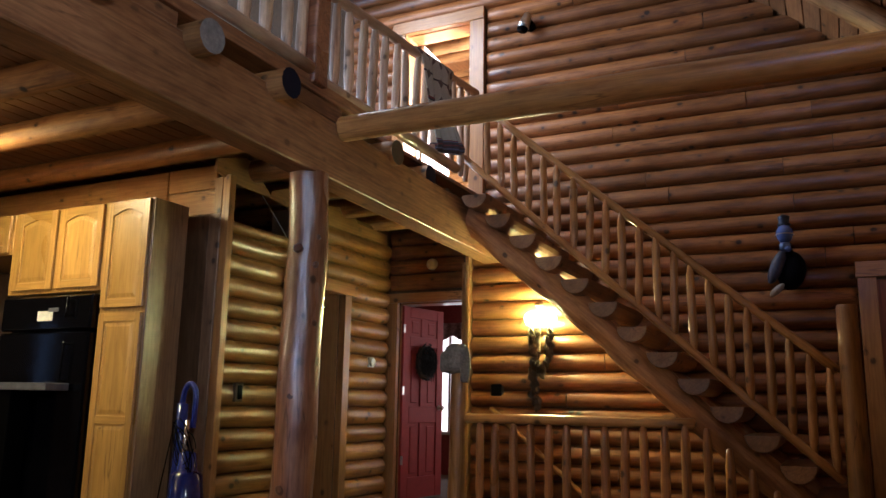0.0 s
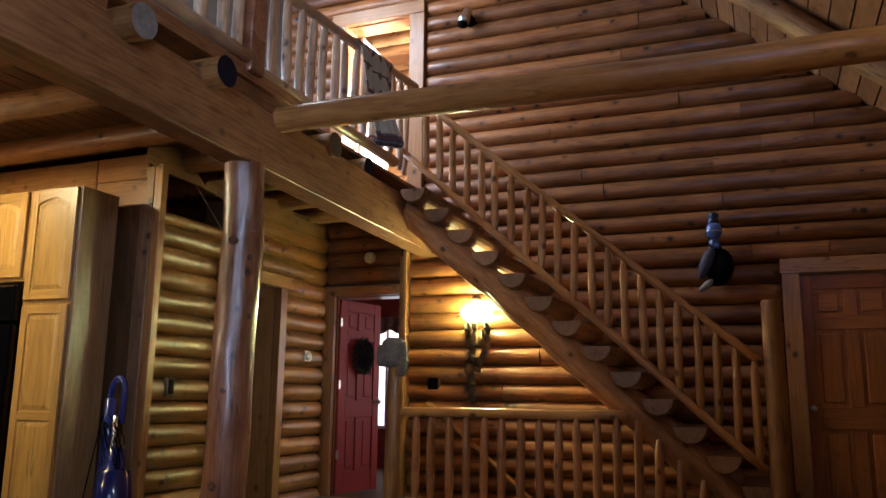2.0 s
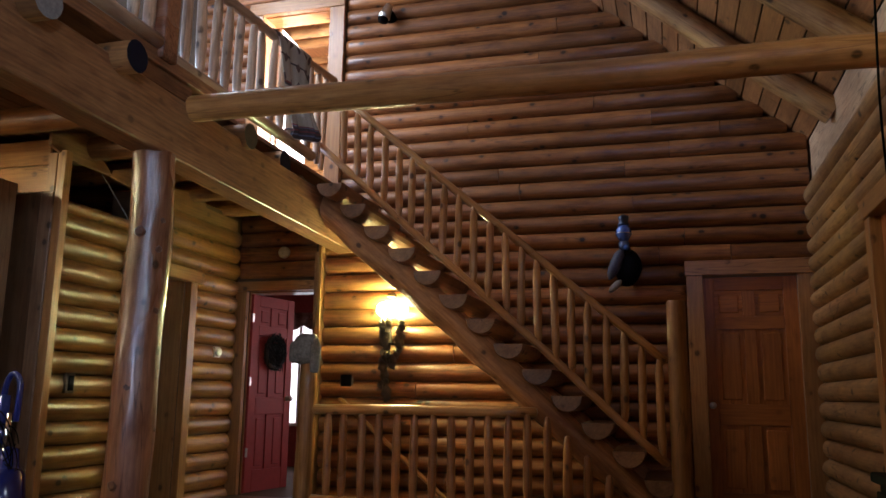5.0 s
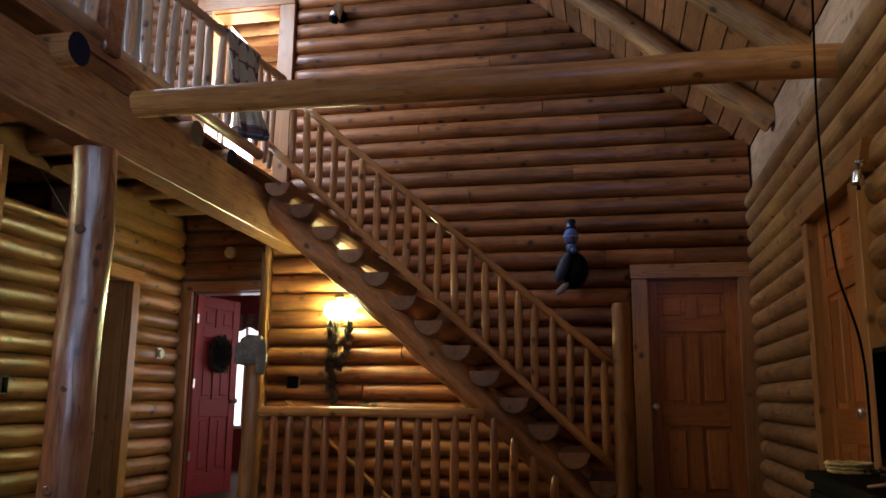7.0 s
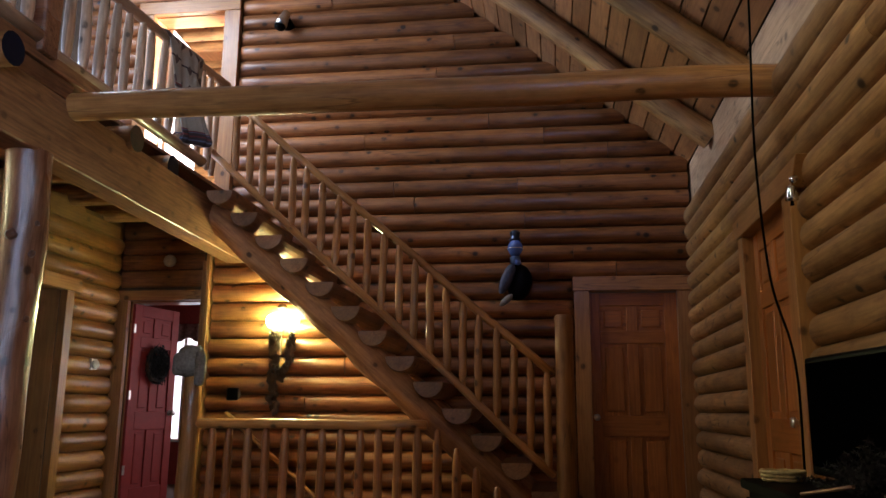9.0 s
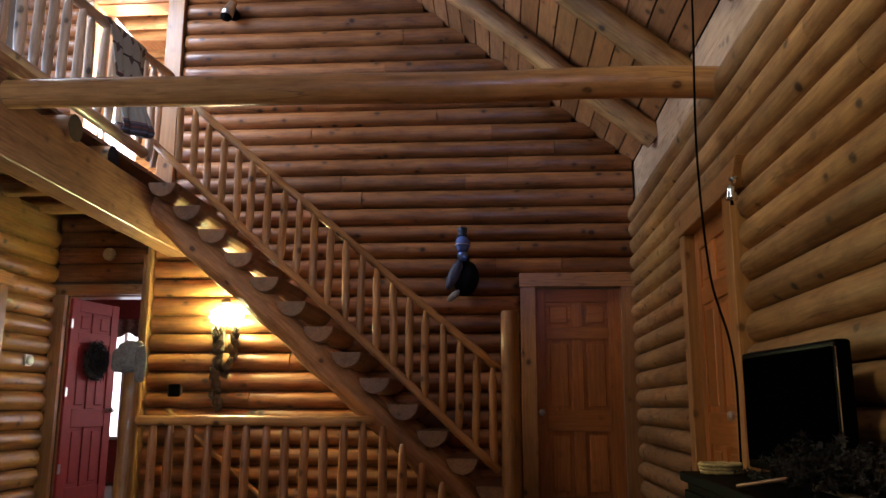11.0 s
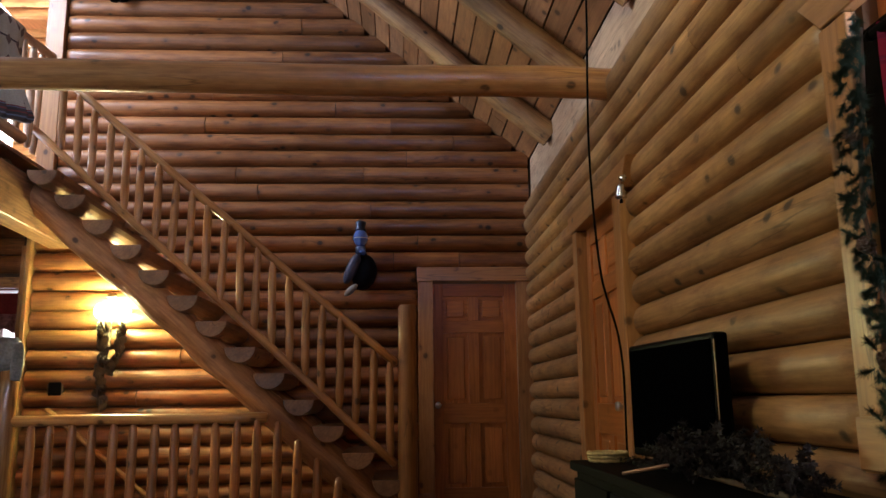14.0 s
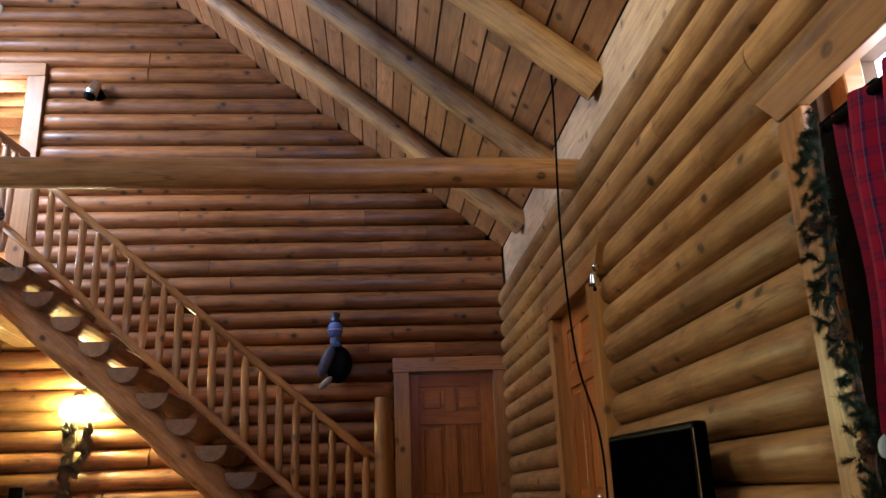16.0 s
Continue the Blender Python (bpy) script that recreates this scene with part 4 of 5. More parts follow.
# ---- wreath on the red door ----
def wreath():
    ob = thing("wreath", (0, 0, 0), "dark twig wreath hanging on the red door", "wreath")
    m = d1m @ pose(0.36, -0.045, 1.43)
    ob.matrix_basis = m
    PLACED[ob] = m.copy()
    bm = bmesh.new()
    rng = random.Random(3)
    for i in range(520):
        a = rng.uniform(0, 2 * math.pi)
        r = 0.135 + rng.gauss(0, 0.018) if i < 260 else rng.uniform(0.0, 0.13)
        c = Vector((r * math.cos(a), rng.uniform(-0.045, 0.01), 1.15 * r * math.sin(a)))
        d = Vector((-math.sin(a), rng.uniform(-0.6, 0.2), math.cos(a))) * 0.05 + Vector((rng.gauss(0, 0.025), rng.gauss(0, 0.012), rng.gauss(0, 0.025)))
        q = d.cross(Vector((0, 1, 0.3))).normalized() * rng.uniform(0.006, 0.013)
        e = Vector((0, 0.008, 0))
        v = [bm.verts.new(p) for p in (c - d, c - q, c + d, c + q, c + e)]
        bm.faces.new((v[0], v[1], v[4])), bm.faces.new((v[1], v[2], v[4])), bm.faces.new((v[2], v[3], v[4])), bm.faces.new((v[3], v[0], v[4]))
    part("twig_cover", bm, plain("dark_foliage", (0.018, 0.016, 0.012), 0.9), ob, "", m)
    bm = bmesh.new()
    rings = []
    for i in range(24):
        a = 2 * math.pi * i / 24
        rings.append([bm.verts.new(((0.135 + 0.03 * math.cos(b)) * math.cos(a), 0.025 * math.sin(b), 1.15 * (0.135 + 0.03 * math.cos(b)) * math.sin(a))) for b in [2 * math.pi * j / 8 for j in range(8)]])
    for i in range(24):
        for j in range(8):
            a, b = rings[i], rings[(i + 1) % 24]
            bm.faces.new((a[j], a[(j + 1) % 8], b[(j + 1) % 8], b[j]))
    part("ring", bm, BROWN, ob, "", m, True)


wreath()


# ---- lit wall lamp with pine cones ----
CONE = plain("pine_cone_brown", (0.10, 0.06, 0.03), 0.6, amount=0.4, relief=0.5)


def cone_mesh(r, l, seed, material=CONE):
    bm = bmesh.new()
    rng = random.Random(seed)
    rows = 7
    for i in range(rows):
        t = i / (rows - 1)
        rr = r * math.sin(math.pi * (0.18 + 0.74 * t)) 
        z = -l / 2 + l * t
        for j in range(8):
            a = 2 * math.pi * (j + 0.5 * (i % 2)) / 8
            c, s = math.cos(a), math.sin(a)
            base = Vector((0.35 * rr * c, 0.35 * rr * s, z - 0.1 * l))
            tip = Vector((rr * c, rr * s, z + 0.06 * l + rng.uniform(-0.02, 0.02) * l))
            side = Vector((-s, c, 0)) * rr * 0.36
            v = [bm.verts.new(p) for p in (base - side * 0.6, tip - side, tip + Vector((0, 0, 0.05 * l)), tip + side, base + side * 0.6)]
            bm.faces.new((v[0], v[1], v[2])), bm.faces.new((v[0], v[2], v[4])), bm.faces.new((v[2], v[3], v[4]))
    bmesh.ops.create_uvsphere(bm, u_segments=8, v_segments=6, radius=0.55 * r, matrix=Matrix.Diagonal((1, 1, 0.8 * l / r, 1)))
    return mesh_of(bm, "pine_cone", material)


def lathe(prof, sides=20):
    """A turned shape round z from (z, radius) pairs."""
    bm = bmesh.new()
    rings = [[bm.verts.new((max(r, 0.0005) * math.cos(2 * math.pi * j / sides), max(r, 0.0005) * math.sin(2 * math.pi * j / sides), z)) for j in range(sides)] for z, r in prof]
    for a, b in zip(rings, rings[1:]):
        for j in range(sides):
            bm.faces.new((a[j], a[(j + 1) % sides], b[(j + 1) % sides], b[j]))
    bm.faces.new(rings[0])
    bm.faces.new(rings[-1])
    return bm


def wall_lamp():
    ob = thing("wall_lamp", (-2.62, 7.34, 1.0), "lit wall lamp with a hanging string of pine cones", "wall lamp")
    brick("back_plate", (-2.68, 7.30, 1.50), (-2.58, 7.345, 1.78), BROWN, ob, soft=0.01)
    for gx, gr in ((-2.645, 0.062), (-2.55, 0.068), (-2.455, 0.062)):
        bm = bmesh.new()
        bmesh.ops.create_uvsphere(bm, u_segments=20, v_segments=12, radius=gr, matrix=Matrix.Diagonal((1, 1, 1.1, 1)))
        part("lamp_globe", bm, BULB, ob, "glowing lamp globe", pose(gx, 7.235, 1.82), True)
    pole("arm", (-2.63, 7.31, 1.64), (-2.63, 7.2, 1.73), 0.012, 0.012, BROWN, ob, step=0.05)
    pole("cap", (-2.56, 7.24, 1.93), (-2.56, 7.24, 1.99), 0.06, 0.03, BROWN, ob, step=0.05)
    rng = random.Random(4)
    meshes = [cone_mesh(0.034, 0.08, s) for s in range(3)]
    for i in range(46):
        if i < 30:
            z = 1.71 - 0.76 * (i / 30) + rng.uniform(-0.02, 0.02)
            x = -2.625 + rng.uniform(-0.04, 0.04)
        elif i < 40:
            x, z = -2.475 + rng.uniform(-0.02, 0.02), 1.70 - 0.024 * (i - 30)
        else:
            x, z = -2.47 - 0.02 * (i - 40) + rng.uniform(-0.01, 0.01), 1.46 - 0.035 * (i - 40)
        place("pine_cone", meshes[i % 3], ob, pose(x, 7.30 + rng.uniform(-0.05, 0.0), z, rng.uniform(-50, 50), rng.uniform(-50, 50), rng.uniform(0, 360)))
    pole("cord", (-2.625, 7.32, 1.70), (-2.625, 7.32, 0.94), 0.012, 0.01, BROWN, ob, step=0.1)


wall_lamp()


# ---- small fittings on the log walls ----
def disc(name, c, axis, r, depth, material, label, category, rim=None):
    ob = thing(name, c, label, category)
    bm = bmesh.new()
    prof = [(0, r), (0.55 * depth, r), (0.85 * depth, 0.9 * r), (depth, 0.6 * r), (depth, 0.0)]
    rings = [[bm.verts.new((q * math.cos(2 * math.pi * j / 24), q * math.sin(2 * math.pi * j / 24), d)) for j in range(24)] for d, q in prof[:-1]]
    for a, b in zip(rings, rings[1:]):
        for j in range(24):
            bm.faces.new((a[j], a[(j + 1) % 24], b[(j + 1) % 24], b[j]))
    bm.faces.new(rings[-1]), bm.faces.new(rings[0])
    turn = {"-y": (90, 0, 0), "+x": (0, 90, 0), "-x": (0, -90, 0)}[axis]
    m = pose(*c, *turn)
    part("cover", bm, material, ob, "", m, True)
    if rim:
        bm = bmesh.new()
        box(bm, (-1.15 * r, -1.15 * r, -0.02), (1.15 * r, 1.15 * r, 0.004))
        bevel(bm, 0.004)
        part("base", bm, rim, ob, "", m)
    return ob


disc("smoke_detector", (-3.83, 7.45, 2.46), "-y", 0.062, 0.045, WHITE, "round white smoke detector on dark logs", "smoke detector")
disc("smoke_detector", (-3.76, 7.36, 5.88), "-y", 0.062, 0.045, WHITE, "round white smoke detector high on the log wall", "smoke detector")
disc("thermostat", (-4.31, 7.05, 1.405), "+x", 0.045, 0.035, WHITE, "small round thermostat on the golden log wall", "thermostat", NICKEL)


def wall_plates():
    ob = thing("wall_plate", (-3.05, 7.35, 1.14), "dark square switch plate with a brown frame on the logs", "switch plate")
    brick("frame", (-3.115, 7.345, 1.075), (-2.975, 7.375, 1.21), plain("tan_plate", (0.12, 0.065, 0.03), 0.5), ob)
    brick("insert", (-3.10, 7.335, 1.085), (-2.99, 7.36, 1.20), BLACKMAT, ob)
    ob = thing("wall_plate", (-4.31, 5.03, 1.07), "small dark outlet plate on the golden logs", "switch plate")
    brick("frame", (-4.33, 4.99, 0.99), (-4.295, 5.08, 1.14), BROWN, ob)
    brick("insert", (-4.30, 5.01, 1.01), (-4.285, 5.06, 1.12), BLACKMAT, ob)
    # flood lamp high on the wall
    ob = thing("flood_lamp", (-2.76, 7.34, 4.95), "small pale spot lamp high on the log wall", "spot lamp")
    disc_m = pose(-2.76, 7.36, 4.95, 90, 0, 0)
    pole("mount", (-2.68, 7.40, 4.90), (-2.68, 7.25, 4.92), 0.06, 0.05, BLACKMAT, ob, step=0.05)
    pole("head", (-2.67, 7.26, 5.01), (-2.71, 7.20, 4.84), 0.04, 0.066, NICKEL, ob, step=0.04, lump=0.0, sides=16)
    pole("lens", (-2.71, 7.20, 4.845), (-2.718, 7.19, 4.79), 0.060, 0.050, BLACKMAT, ob, step=0.02, lump=0.0, sides=16)


wall_plates()


# ---- wall lantern on a dark bird-shaped bracket ----
def lantern():
    ob = thing("wall_lantern", (-0.36, 7.25, 1.94), "unlit glass lantern on a dark bird-shaped wall bracket", "lantern")
    m = pose(-0.350, 7.21, 2.335)
    # blue daylight on the lantern is put into the glass and collar colours
    glass, nt, b = nodes_of("blue_lit_glass")
    b.inputs["Base Color"].default_value = (0.22, 0.36, 0.95, 1)
    b.inputs["Roughness"].default_value = 0.08
    b.inputs["Transmission Weight"].default_value = 0.55
    part("globe", lathe([(0.06, 0.035), (0.09, 0.055), (0.13, 0.072), (0.17, 0.066), (0.205, 0.045)]), glass, ob, "clear glass globe coloured for the blue daylight on it", m, True)
    part("cap", lathe([(0.205, 0.05), (0.215, 0.055), (0.235, 0.04), (0.26, 0.045), (0.285, 0.05), (0.30, 0.028), (0.315, 0.0)]), plain("dark_tin", (0.05, 0.06, 0.09), 0.3, 0.8), ob, "", m, True)
    part("collar", lathe([(-0.02, 0.03), (0.0, 0.045), (0.045, 0.05), (0.06, 0.038)]), plain("blue_lit_tin", (0.12, 0.16, 0.28), 0.3, 0.7), ob, "", m, True)
    part("wire_guard", lathe([(0.128, 0.074), (0.131, 0.0765), (0.134, 0.074)]), NICKEL, ob, "", m, True)
    pole("burner", (-0.350, 7.21, 2.38), (-0.350, 7.21, 2.48), 0.014, 0.01, WHITE, ob, step=0.03, lump=0)
    part("wick_knob", lathe([(0, 0.024), (0.02, 0.028), (0.04, 0.02)]), plain("blue_knob", (0.08, 0.14, 0.40), 0.25, coat=0.4), ob, "", pose(-0.325, 7.17, 2.33, 90, 0, 0), True)
    def blob(name, c, size, tilt, mat, label="", rag=0.07):
        bm = bmesh.new()
        bmesh.ops.create_uvsphere(bm, u_segments=22, v_segments=16, radius=1.0)
        for v in bm.verts:
            n = 1 + rag * noise.noise(v.co * 3.0 + Vector(c))
            v.co = Vector((v.co.x * size[0] * n, v.co.y * size[1] * n, v.co.z * size[2] * n))
        part(name, bm, mat, ob, label, pose(*c, 0, tilt, 0), True)
    dark = plain("black_plumage", (0.004, 0.004, 0.007), 0.6, spec=0.08, noise_scale=60, amount=0.5, relief=0.6)
    blob("body", (-0.320, 7.27, 2.165), (0.118, 0.08, 0.165), 6, dark)
    blob("shoulder", (-0.34, 7.25, 2.31), (0.05, 0.055, 0.06), 0, dark)
    blob("wing", (-0.425, 7.215, 2.195), (0.055, 0.05, 0.155), 24, plain("grey_blue_plumage", (0.05, 0.055, 0.10), 0.5, noise_scale=50, amount=0.5, relief=0.6), "grey-blue wing", 0.05)
    blob("tail", (-0.435, 7.22, 1.995), (0.032, 0.03, 0.075), 48, plain("pale_plumage", (0.30, 0.26, 0.24), 0.6, noise_scale=50, amount=0.4), "pale tail tip")


lantern()


# ---- black upright cabinet with screen, basket, plant, cable ----
def tv_corner():
    cb = thing("tv_cabinet", (1.0, 2.9, 0.0), "low black cabinet against the log wall", "cabinet")
    brick("body", (0.76, 1.75, 0.06), (1.17, 3.50, 0.70), BLACKMAT, cb, soft=0.006)
    brick("top", (0.735, 1.72, 0.70), (1.175, 3.53, 0.738), BLACKMAT, cb, soft=0.006)
    for y in (1.78, 2.36, 2.94):
        d = brick("cabinet_door", (0.742, y, 0.10), (0.758, y + 0.54, 0.67), BLACKMAT, cb, soft=0.004)
        pole("handle", (0.73, y + 0.5, 0.36), (0.73, y + 0.5, 0.46), 0.006, 0.006, NICKEL, d, step=0.05)
    for x, y in ((0.79, 1.8), (1.13, 1.8), (0.79, 3.45), (1.13, 3.45)):
        brick("foot", (x - 0.025, y - 0.025, 0.0), (x + 0.025, y + 0.025, 0.062), BLACKMAT, cb)
    # flat screen, turned a little towards the room
    tv = thing("television", (1.03, 3.0, 0.74), "black flat-screen television on a cabinet", "television")
    ang = math.degrees(math.atan2(2.63 - 3.40, 1.064 - 0.994))
    m = pose(1.035, 3.015, 0.99, 0, 0, ang)

    def tvbox(n, a, b, mat, lab="", soft=0.006):
        bm = bmesh.new()
        box(bm, a, b)
        bevel(bm, soft, 2)
        return part(n, bm, mat, tv, lab, m)

    tvbox("housing", (-0.385, -0.02, -0.225), (0.385, 0.035, 0.225), TVBLACK, soft=0.012)
    tvbox("screen", (-0.362, -0.026, -0.19), (0.362, -0.019, 0.202), SCREEN, "dark screen switched off", 0.002)
    # chrome sliver added to stand in for the window's glint on the bezel
    tvbox("edge_glint", (0.3845, -0.0215, -0.19), (0.3868, -0.018, 0.2), CHROME, "thin chrome strip standing in for the glint on the bezel", 0.0003)
    tvbox("neck", (-0.05, -0.005, -0.25), (0.05, 0.03, -0.20), TVBLACK)
    tvbox("stand", (-0.20, -0.10, -0.25), (0.20, 0.11, -0.236), TVBLACK, soft=0.004)
    # straw basket
    bk = thing("basket", (0.87, 3.40, 0.738), "shallow round woven straw basket", "basket")
    for i in range(3):
        z = 0.746 + 0.014 * i
        r = 0.072 + 0.004 * i
        bm = bmesh.new()
        rings = []
        for k in range(28):
            a = 2 * math.pi * k / 28
            w = 0.008 + 0.0015 * math.sin(k * math.pi)
            rings.append([bm.verts.new(((r + w * math.cos(b)) * math.cos(a), (r + w * math.cos(b)) * math.sin(a), w * math.sin(b) + 0.002 * math.sin(k * 2.2 + i))) for b in [2 * math.pi * j / 6 for j in range(6)]])
        for k in range(28):
            for j in range(6):
                a, b = rings[k], rings[(k + 1) % 28]
                bm.faces.new((a[j], a[(j + 1) % 6], b[(j + 1) % 6], b[j]))
        part("coil", bm, STRAW, bk, "", pose(0.87, 3.40, z), True)
    # dark tinsel-like garland heaped along the cabinet top
    pl = thing("dried_plant", (0.98, 2.35, 0.738), "dark feathery dried garland heaped along the cabinet", "plant")
    pole("stem", (0.96, 1.93, 0.752), (0.99, 2.98, 0.752), 0.010, 0.008, BROWN, pl, step=0.1)
    bm = bmesh.new()
    rng = random.Random(12)
    for i in range(150):
        t = rng.random()
        top = 0.045 + 0.10 * max(0.0, math.sin(math.pi * (0.1 + 0.85 * (1 - t)))) * (0.7 + 0.5 * noise.noise((t * 7.0, 1.7, 0.3)))
        p = Vector((0.975 + rng.gauss(0, 0.035), 1.92 + 1.10 * t, 0.752 + top * rng.uniform(0.1, 1.0)))
        a, el = rng.uniform(0, 2 * math.pi), rng.uniform(-0.3, 0.9)
        d0 = Vector((math.cos(a) * math.cos(el), math.sin(a) * math.cos(el), math.sin(el)))
        l = rng.uniform(0.05, 0.10)
        for s in range(5):
            p = p + d0 * l / 5
            d0 = (d0 + Vector((rng.gauss(0, 0.25), rng.gauss(0, 0.25), rng.gauss(-0.08, 0.15)))).normalized()
            if p.z < 0.745:
                break
            for k in range(16):
                q = Vector((rng.gauss(0, 1), rng.gauss(0, 1), rng.gauss(0, 1))).normalized() * rng.uniform(0.010, 0.024)
                w = q.cross(d0).normalized() * 0.0035
                v = [bm.verts.new(c) for c in (p, p + q * 0.5 + w, p + q, p + q * 0.5 - w)]
                bm.faces.new(v)
    tagged(part("foliage", bm, plain("dried_foliage", (0.040, 0.034, 0.032), 0.8, amount=0.8, spec=0.2, noise_scale=60), pl), kind="stuff")
    st = pole("incense_stick", (0.745, 2.72, 0.752), (0.80, 2.42, 0.80), 0.006, 0.006, plain("copper", (0.22, 0.10, 0.06), 0.5, 0.3), None, step=0.05)
    tagged(st, "slim copper-coloured rod lying on the cabinet", "rod")


tv_corner()


def cable(name, pts, r, material, label, category):
    cu = bpy.data.curves.new(name, "CURVE")
    cu.dimensions, cu.bevel_depth, cu.bevel_resolution = "3D", r, 3
    sp = cu.splines.new("NURBS")
    sp.points.add(len(pts) - 1)
    for q, p in zip(sp.points, pts):
        q.co = (*p, 1)
    sp.use_endpoint_u, sp.order_u = True, 3
    dg = new("tmp", cu)
    bpy.context.view_layer.update()
    me = bpy.data.meshes.new_from_object(dg.evaluated_get(bpy.context.evaluated_depsgraph_get()))
    bpy.data.objects.remove(dg)
    me.materials.clear()
    me.materials.append(material)
    ob = new(name, me)
    return tagged(ob, label, category)


cable("cable", [(1.03, 3.99, 3.47), (1.033, 4.0, 3.152), (1.018, 4.0, 2.75), (1.003, 4.0, 2.338), (1.012, 4.0, 1.95), (1.032, 4.0, 1.636), (1.06, 4.0, 1.50), (1.106, 4.0, 1.344), (1.125, 4.0, 1.18), (1.127, 4.0, 1.0), (1.12, 4.0, 0.645), (1.13, 4.0, 0.30)], 0.006, BLACKMAT, "black cable hanging from the ceiling boards", "cable")


cable("wire", [(-4.36, 5.247, 2.73), (-4.36, 5.42, 2.60), (-4.355, 5.602, 2.44)], 0.0028, WHITE, "thin pale wire hanging over the partition", "wire")


def door_bell():
    ob = thing("door_chime", (1.14, 3.865, 2.06), "shiny metal bell ornament hung on the door casing", "bell")
    pole("hook", (1.155, 3.865, 2.11), (1.125, 3.865, 2.085), 0.012, 0.022, CHROME, ob, step=0.02, lump=0)
    pole("bell", (1.125, 3.865, 2.065), (1.125, 3.865, 1.985), 0.018, 0.032, CHROME, ob, step=0.02, lump=0, sides=18)
    pole("clapper", (1.125, 3.865, 2.0), (1.125, 3.865, 1.965), 0.006, 0.010, BLACKMAT, ob, step=0.02, lump=0)


door_bell()


# ---- window beside the viewer: casing, plaid curtain, garland ----
def side_window():
    casing("window_casing", [
        ("side_trim", (1.2075, 1.990, 0.80), (1.2075, 1.990, 2.008), 0.135, 0.035, Y1),
        ("sill_trim", (1.185, 0.15, 0.88), (1.185, 2.0, 0.88), 0.13, 0.08, (0, 0, 1)), ("side_trim", (1.185, 0.27, 0.92), (1.185, 0.27, 2.02), 0.15, 0.08, Y1),
    ], TRIM, "pale pine casing round the curtained window")
    # head board with raked ends
    bm = bmesh.new()
    prof = [(0.22, 2.01), (2.036, 2.01), (2.15, 2.125), (0.10, 2.125)]
    va = [[bm.verts.new((x, y, z)) for y, z in prof] for x in (1.184, 1.226)]
    bm.faces.new(va[0]), bm.faces.new(va[1][::-1])
    for i in range(4):
        bm.faces.new((va[0][i], va[0][(i + 1) % 4], va[1][(i + 1) % 4], va[1][i]))
    bevel(bm, 0.004)
    hd = part("window_head", bm, wood("head_board_pine", (0.45, 0.225, 0.075), (0.27, 0.118, 0.034), 0.4, axis=1, mottle=0.4))
    tagged(hd, "pale pine head board with raked ends over the window", "trim", "", "structure")
    # near-black board put where the window reveal lies in shade
    ic = brick("reveal_shade", (1.200, 1.62, 0.95), (1.258, 1.899, 1.925), plain("reveal_shade_black", (0.006, 0.0045, 0.004), 0.9, spec=0.02), None)
    tagged(ic, "near-black board standing in for the shade of the window reveal", "trim", "", "structure")
    wf = thing("window_1", (1.33, 1.17, 0.98), "bright window behind a plaid curtain", "window", "", "structure")
    for a, b in (((1.30, 0.35, 0.98), (1.36, 0.43, 2.158)), ((1.30, 1.87, 0.98), (1.36, 1.948, 2.158)), ((1.30, 0.43, 2.12), (1.36, 1.87, 2.158)), ((1.30, 0.43, 0.98), (1.36, 1.87, 1.05)), ((1.31, 1.0, 1.05), (1.35, 1.04, 2.12))):
        brick("window_frame", a, b, TRIM, wf)
    bm = bmesh.new()
    box(bm, (1.75, -0.4, 0.3), (1.77, 3.2, 3.2))
    tagged(part("backdrop_side", bm, DAYGLOW), "bright daylight outside", "backdrop", "", "structure")
    rod = pole("curtain_rod", (1.115, 0.2, 1.832), (1.115, 1.70, 1.832), 0.014, 0.014, BLACKMAT, None, lump=0)
    tagged(rod, "dark curtain rod on brackets", "curtain rod")
    pole("bracket", (1.115, 1.67, 1.832), (1.235, 1.69, 1.832), 0.012, 0.012, BLACKMAT, rod, lump=0, step=0.03)
    pole("finial", (1.115, 1.69, 1.832), (1.115, 1.72, 1.832), 0.016, 0.012, BLACKMAT, rod, lump=0, step=0.02, sides=14)
    m, nt, b = nodes_of("plaid_cloth")
    tc = nt.nodes.new("ShaderNodeTexCoord")
    sep = nt.nodes.new("ShaderNodeSeparateXYZ")
    nt.links.new(tc.outputs["UV"], sep.inputs[0])

    def stripes(axis, period, stops):
        mm = nt.nodes.new("ShaderNodeMath")
        mm.operation = "FRACT"
        mu = nt.nodes.new("ShaderNodeMath")
        mu.operation = "MULTIPLY"
        mu.inputs[1].default_value = 1 / period
        nt.links.new(sep.outputs[axis], mu.inputs[0])
        nt.links.new(mu.outputs[0], mm.inputs[0])
        r = ramp(nt, mm.outputs[0], stops)
        nt.nodes[r.node.name].color_ramp.interpolation = "CONSTANT"
        return r
    redc, navy, wine, pale = (0.36, 0.010, 0.060), (0.035, 0.022, 0.11), (0.15, 0.008, 0.055), (0.26, 0.20, 0.34)
    va = stripes(0, 0.105, [(0.0, redc), (0.22, pale), (0.25, wine), (0.34, navy), (0.44, pale), (0.46, navy), (0.56, redc), (0.70, wine), (0.74, redc), (0.90, pale), (0.92, navy)])
    ha = stripes(1, 0.06, [(0.0, redc), (0.30, wine), (0.36, navy), (0.46, redc), (0.50, navy), (0.54, wine), (0.62, navy), (0.66, redc)])
    c = mix(nt, 0.42, va, ha)
    wv = tex(nt, "ShaderNodeTexNoise", tc.outputs["UV"], 260.0)
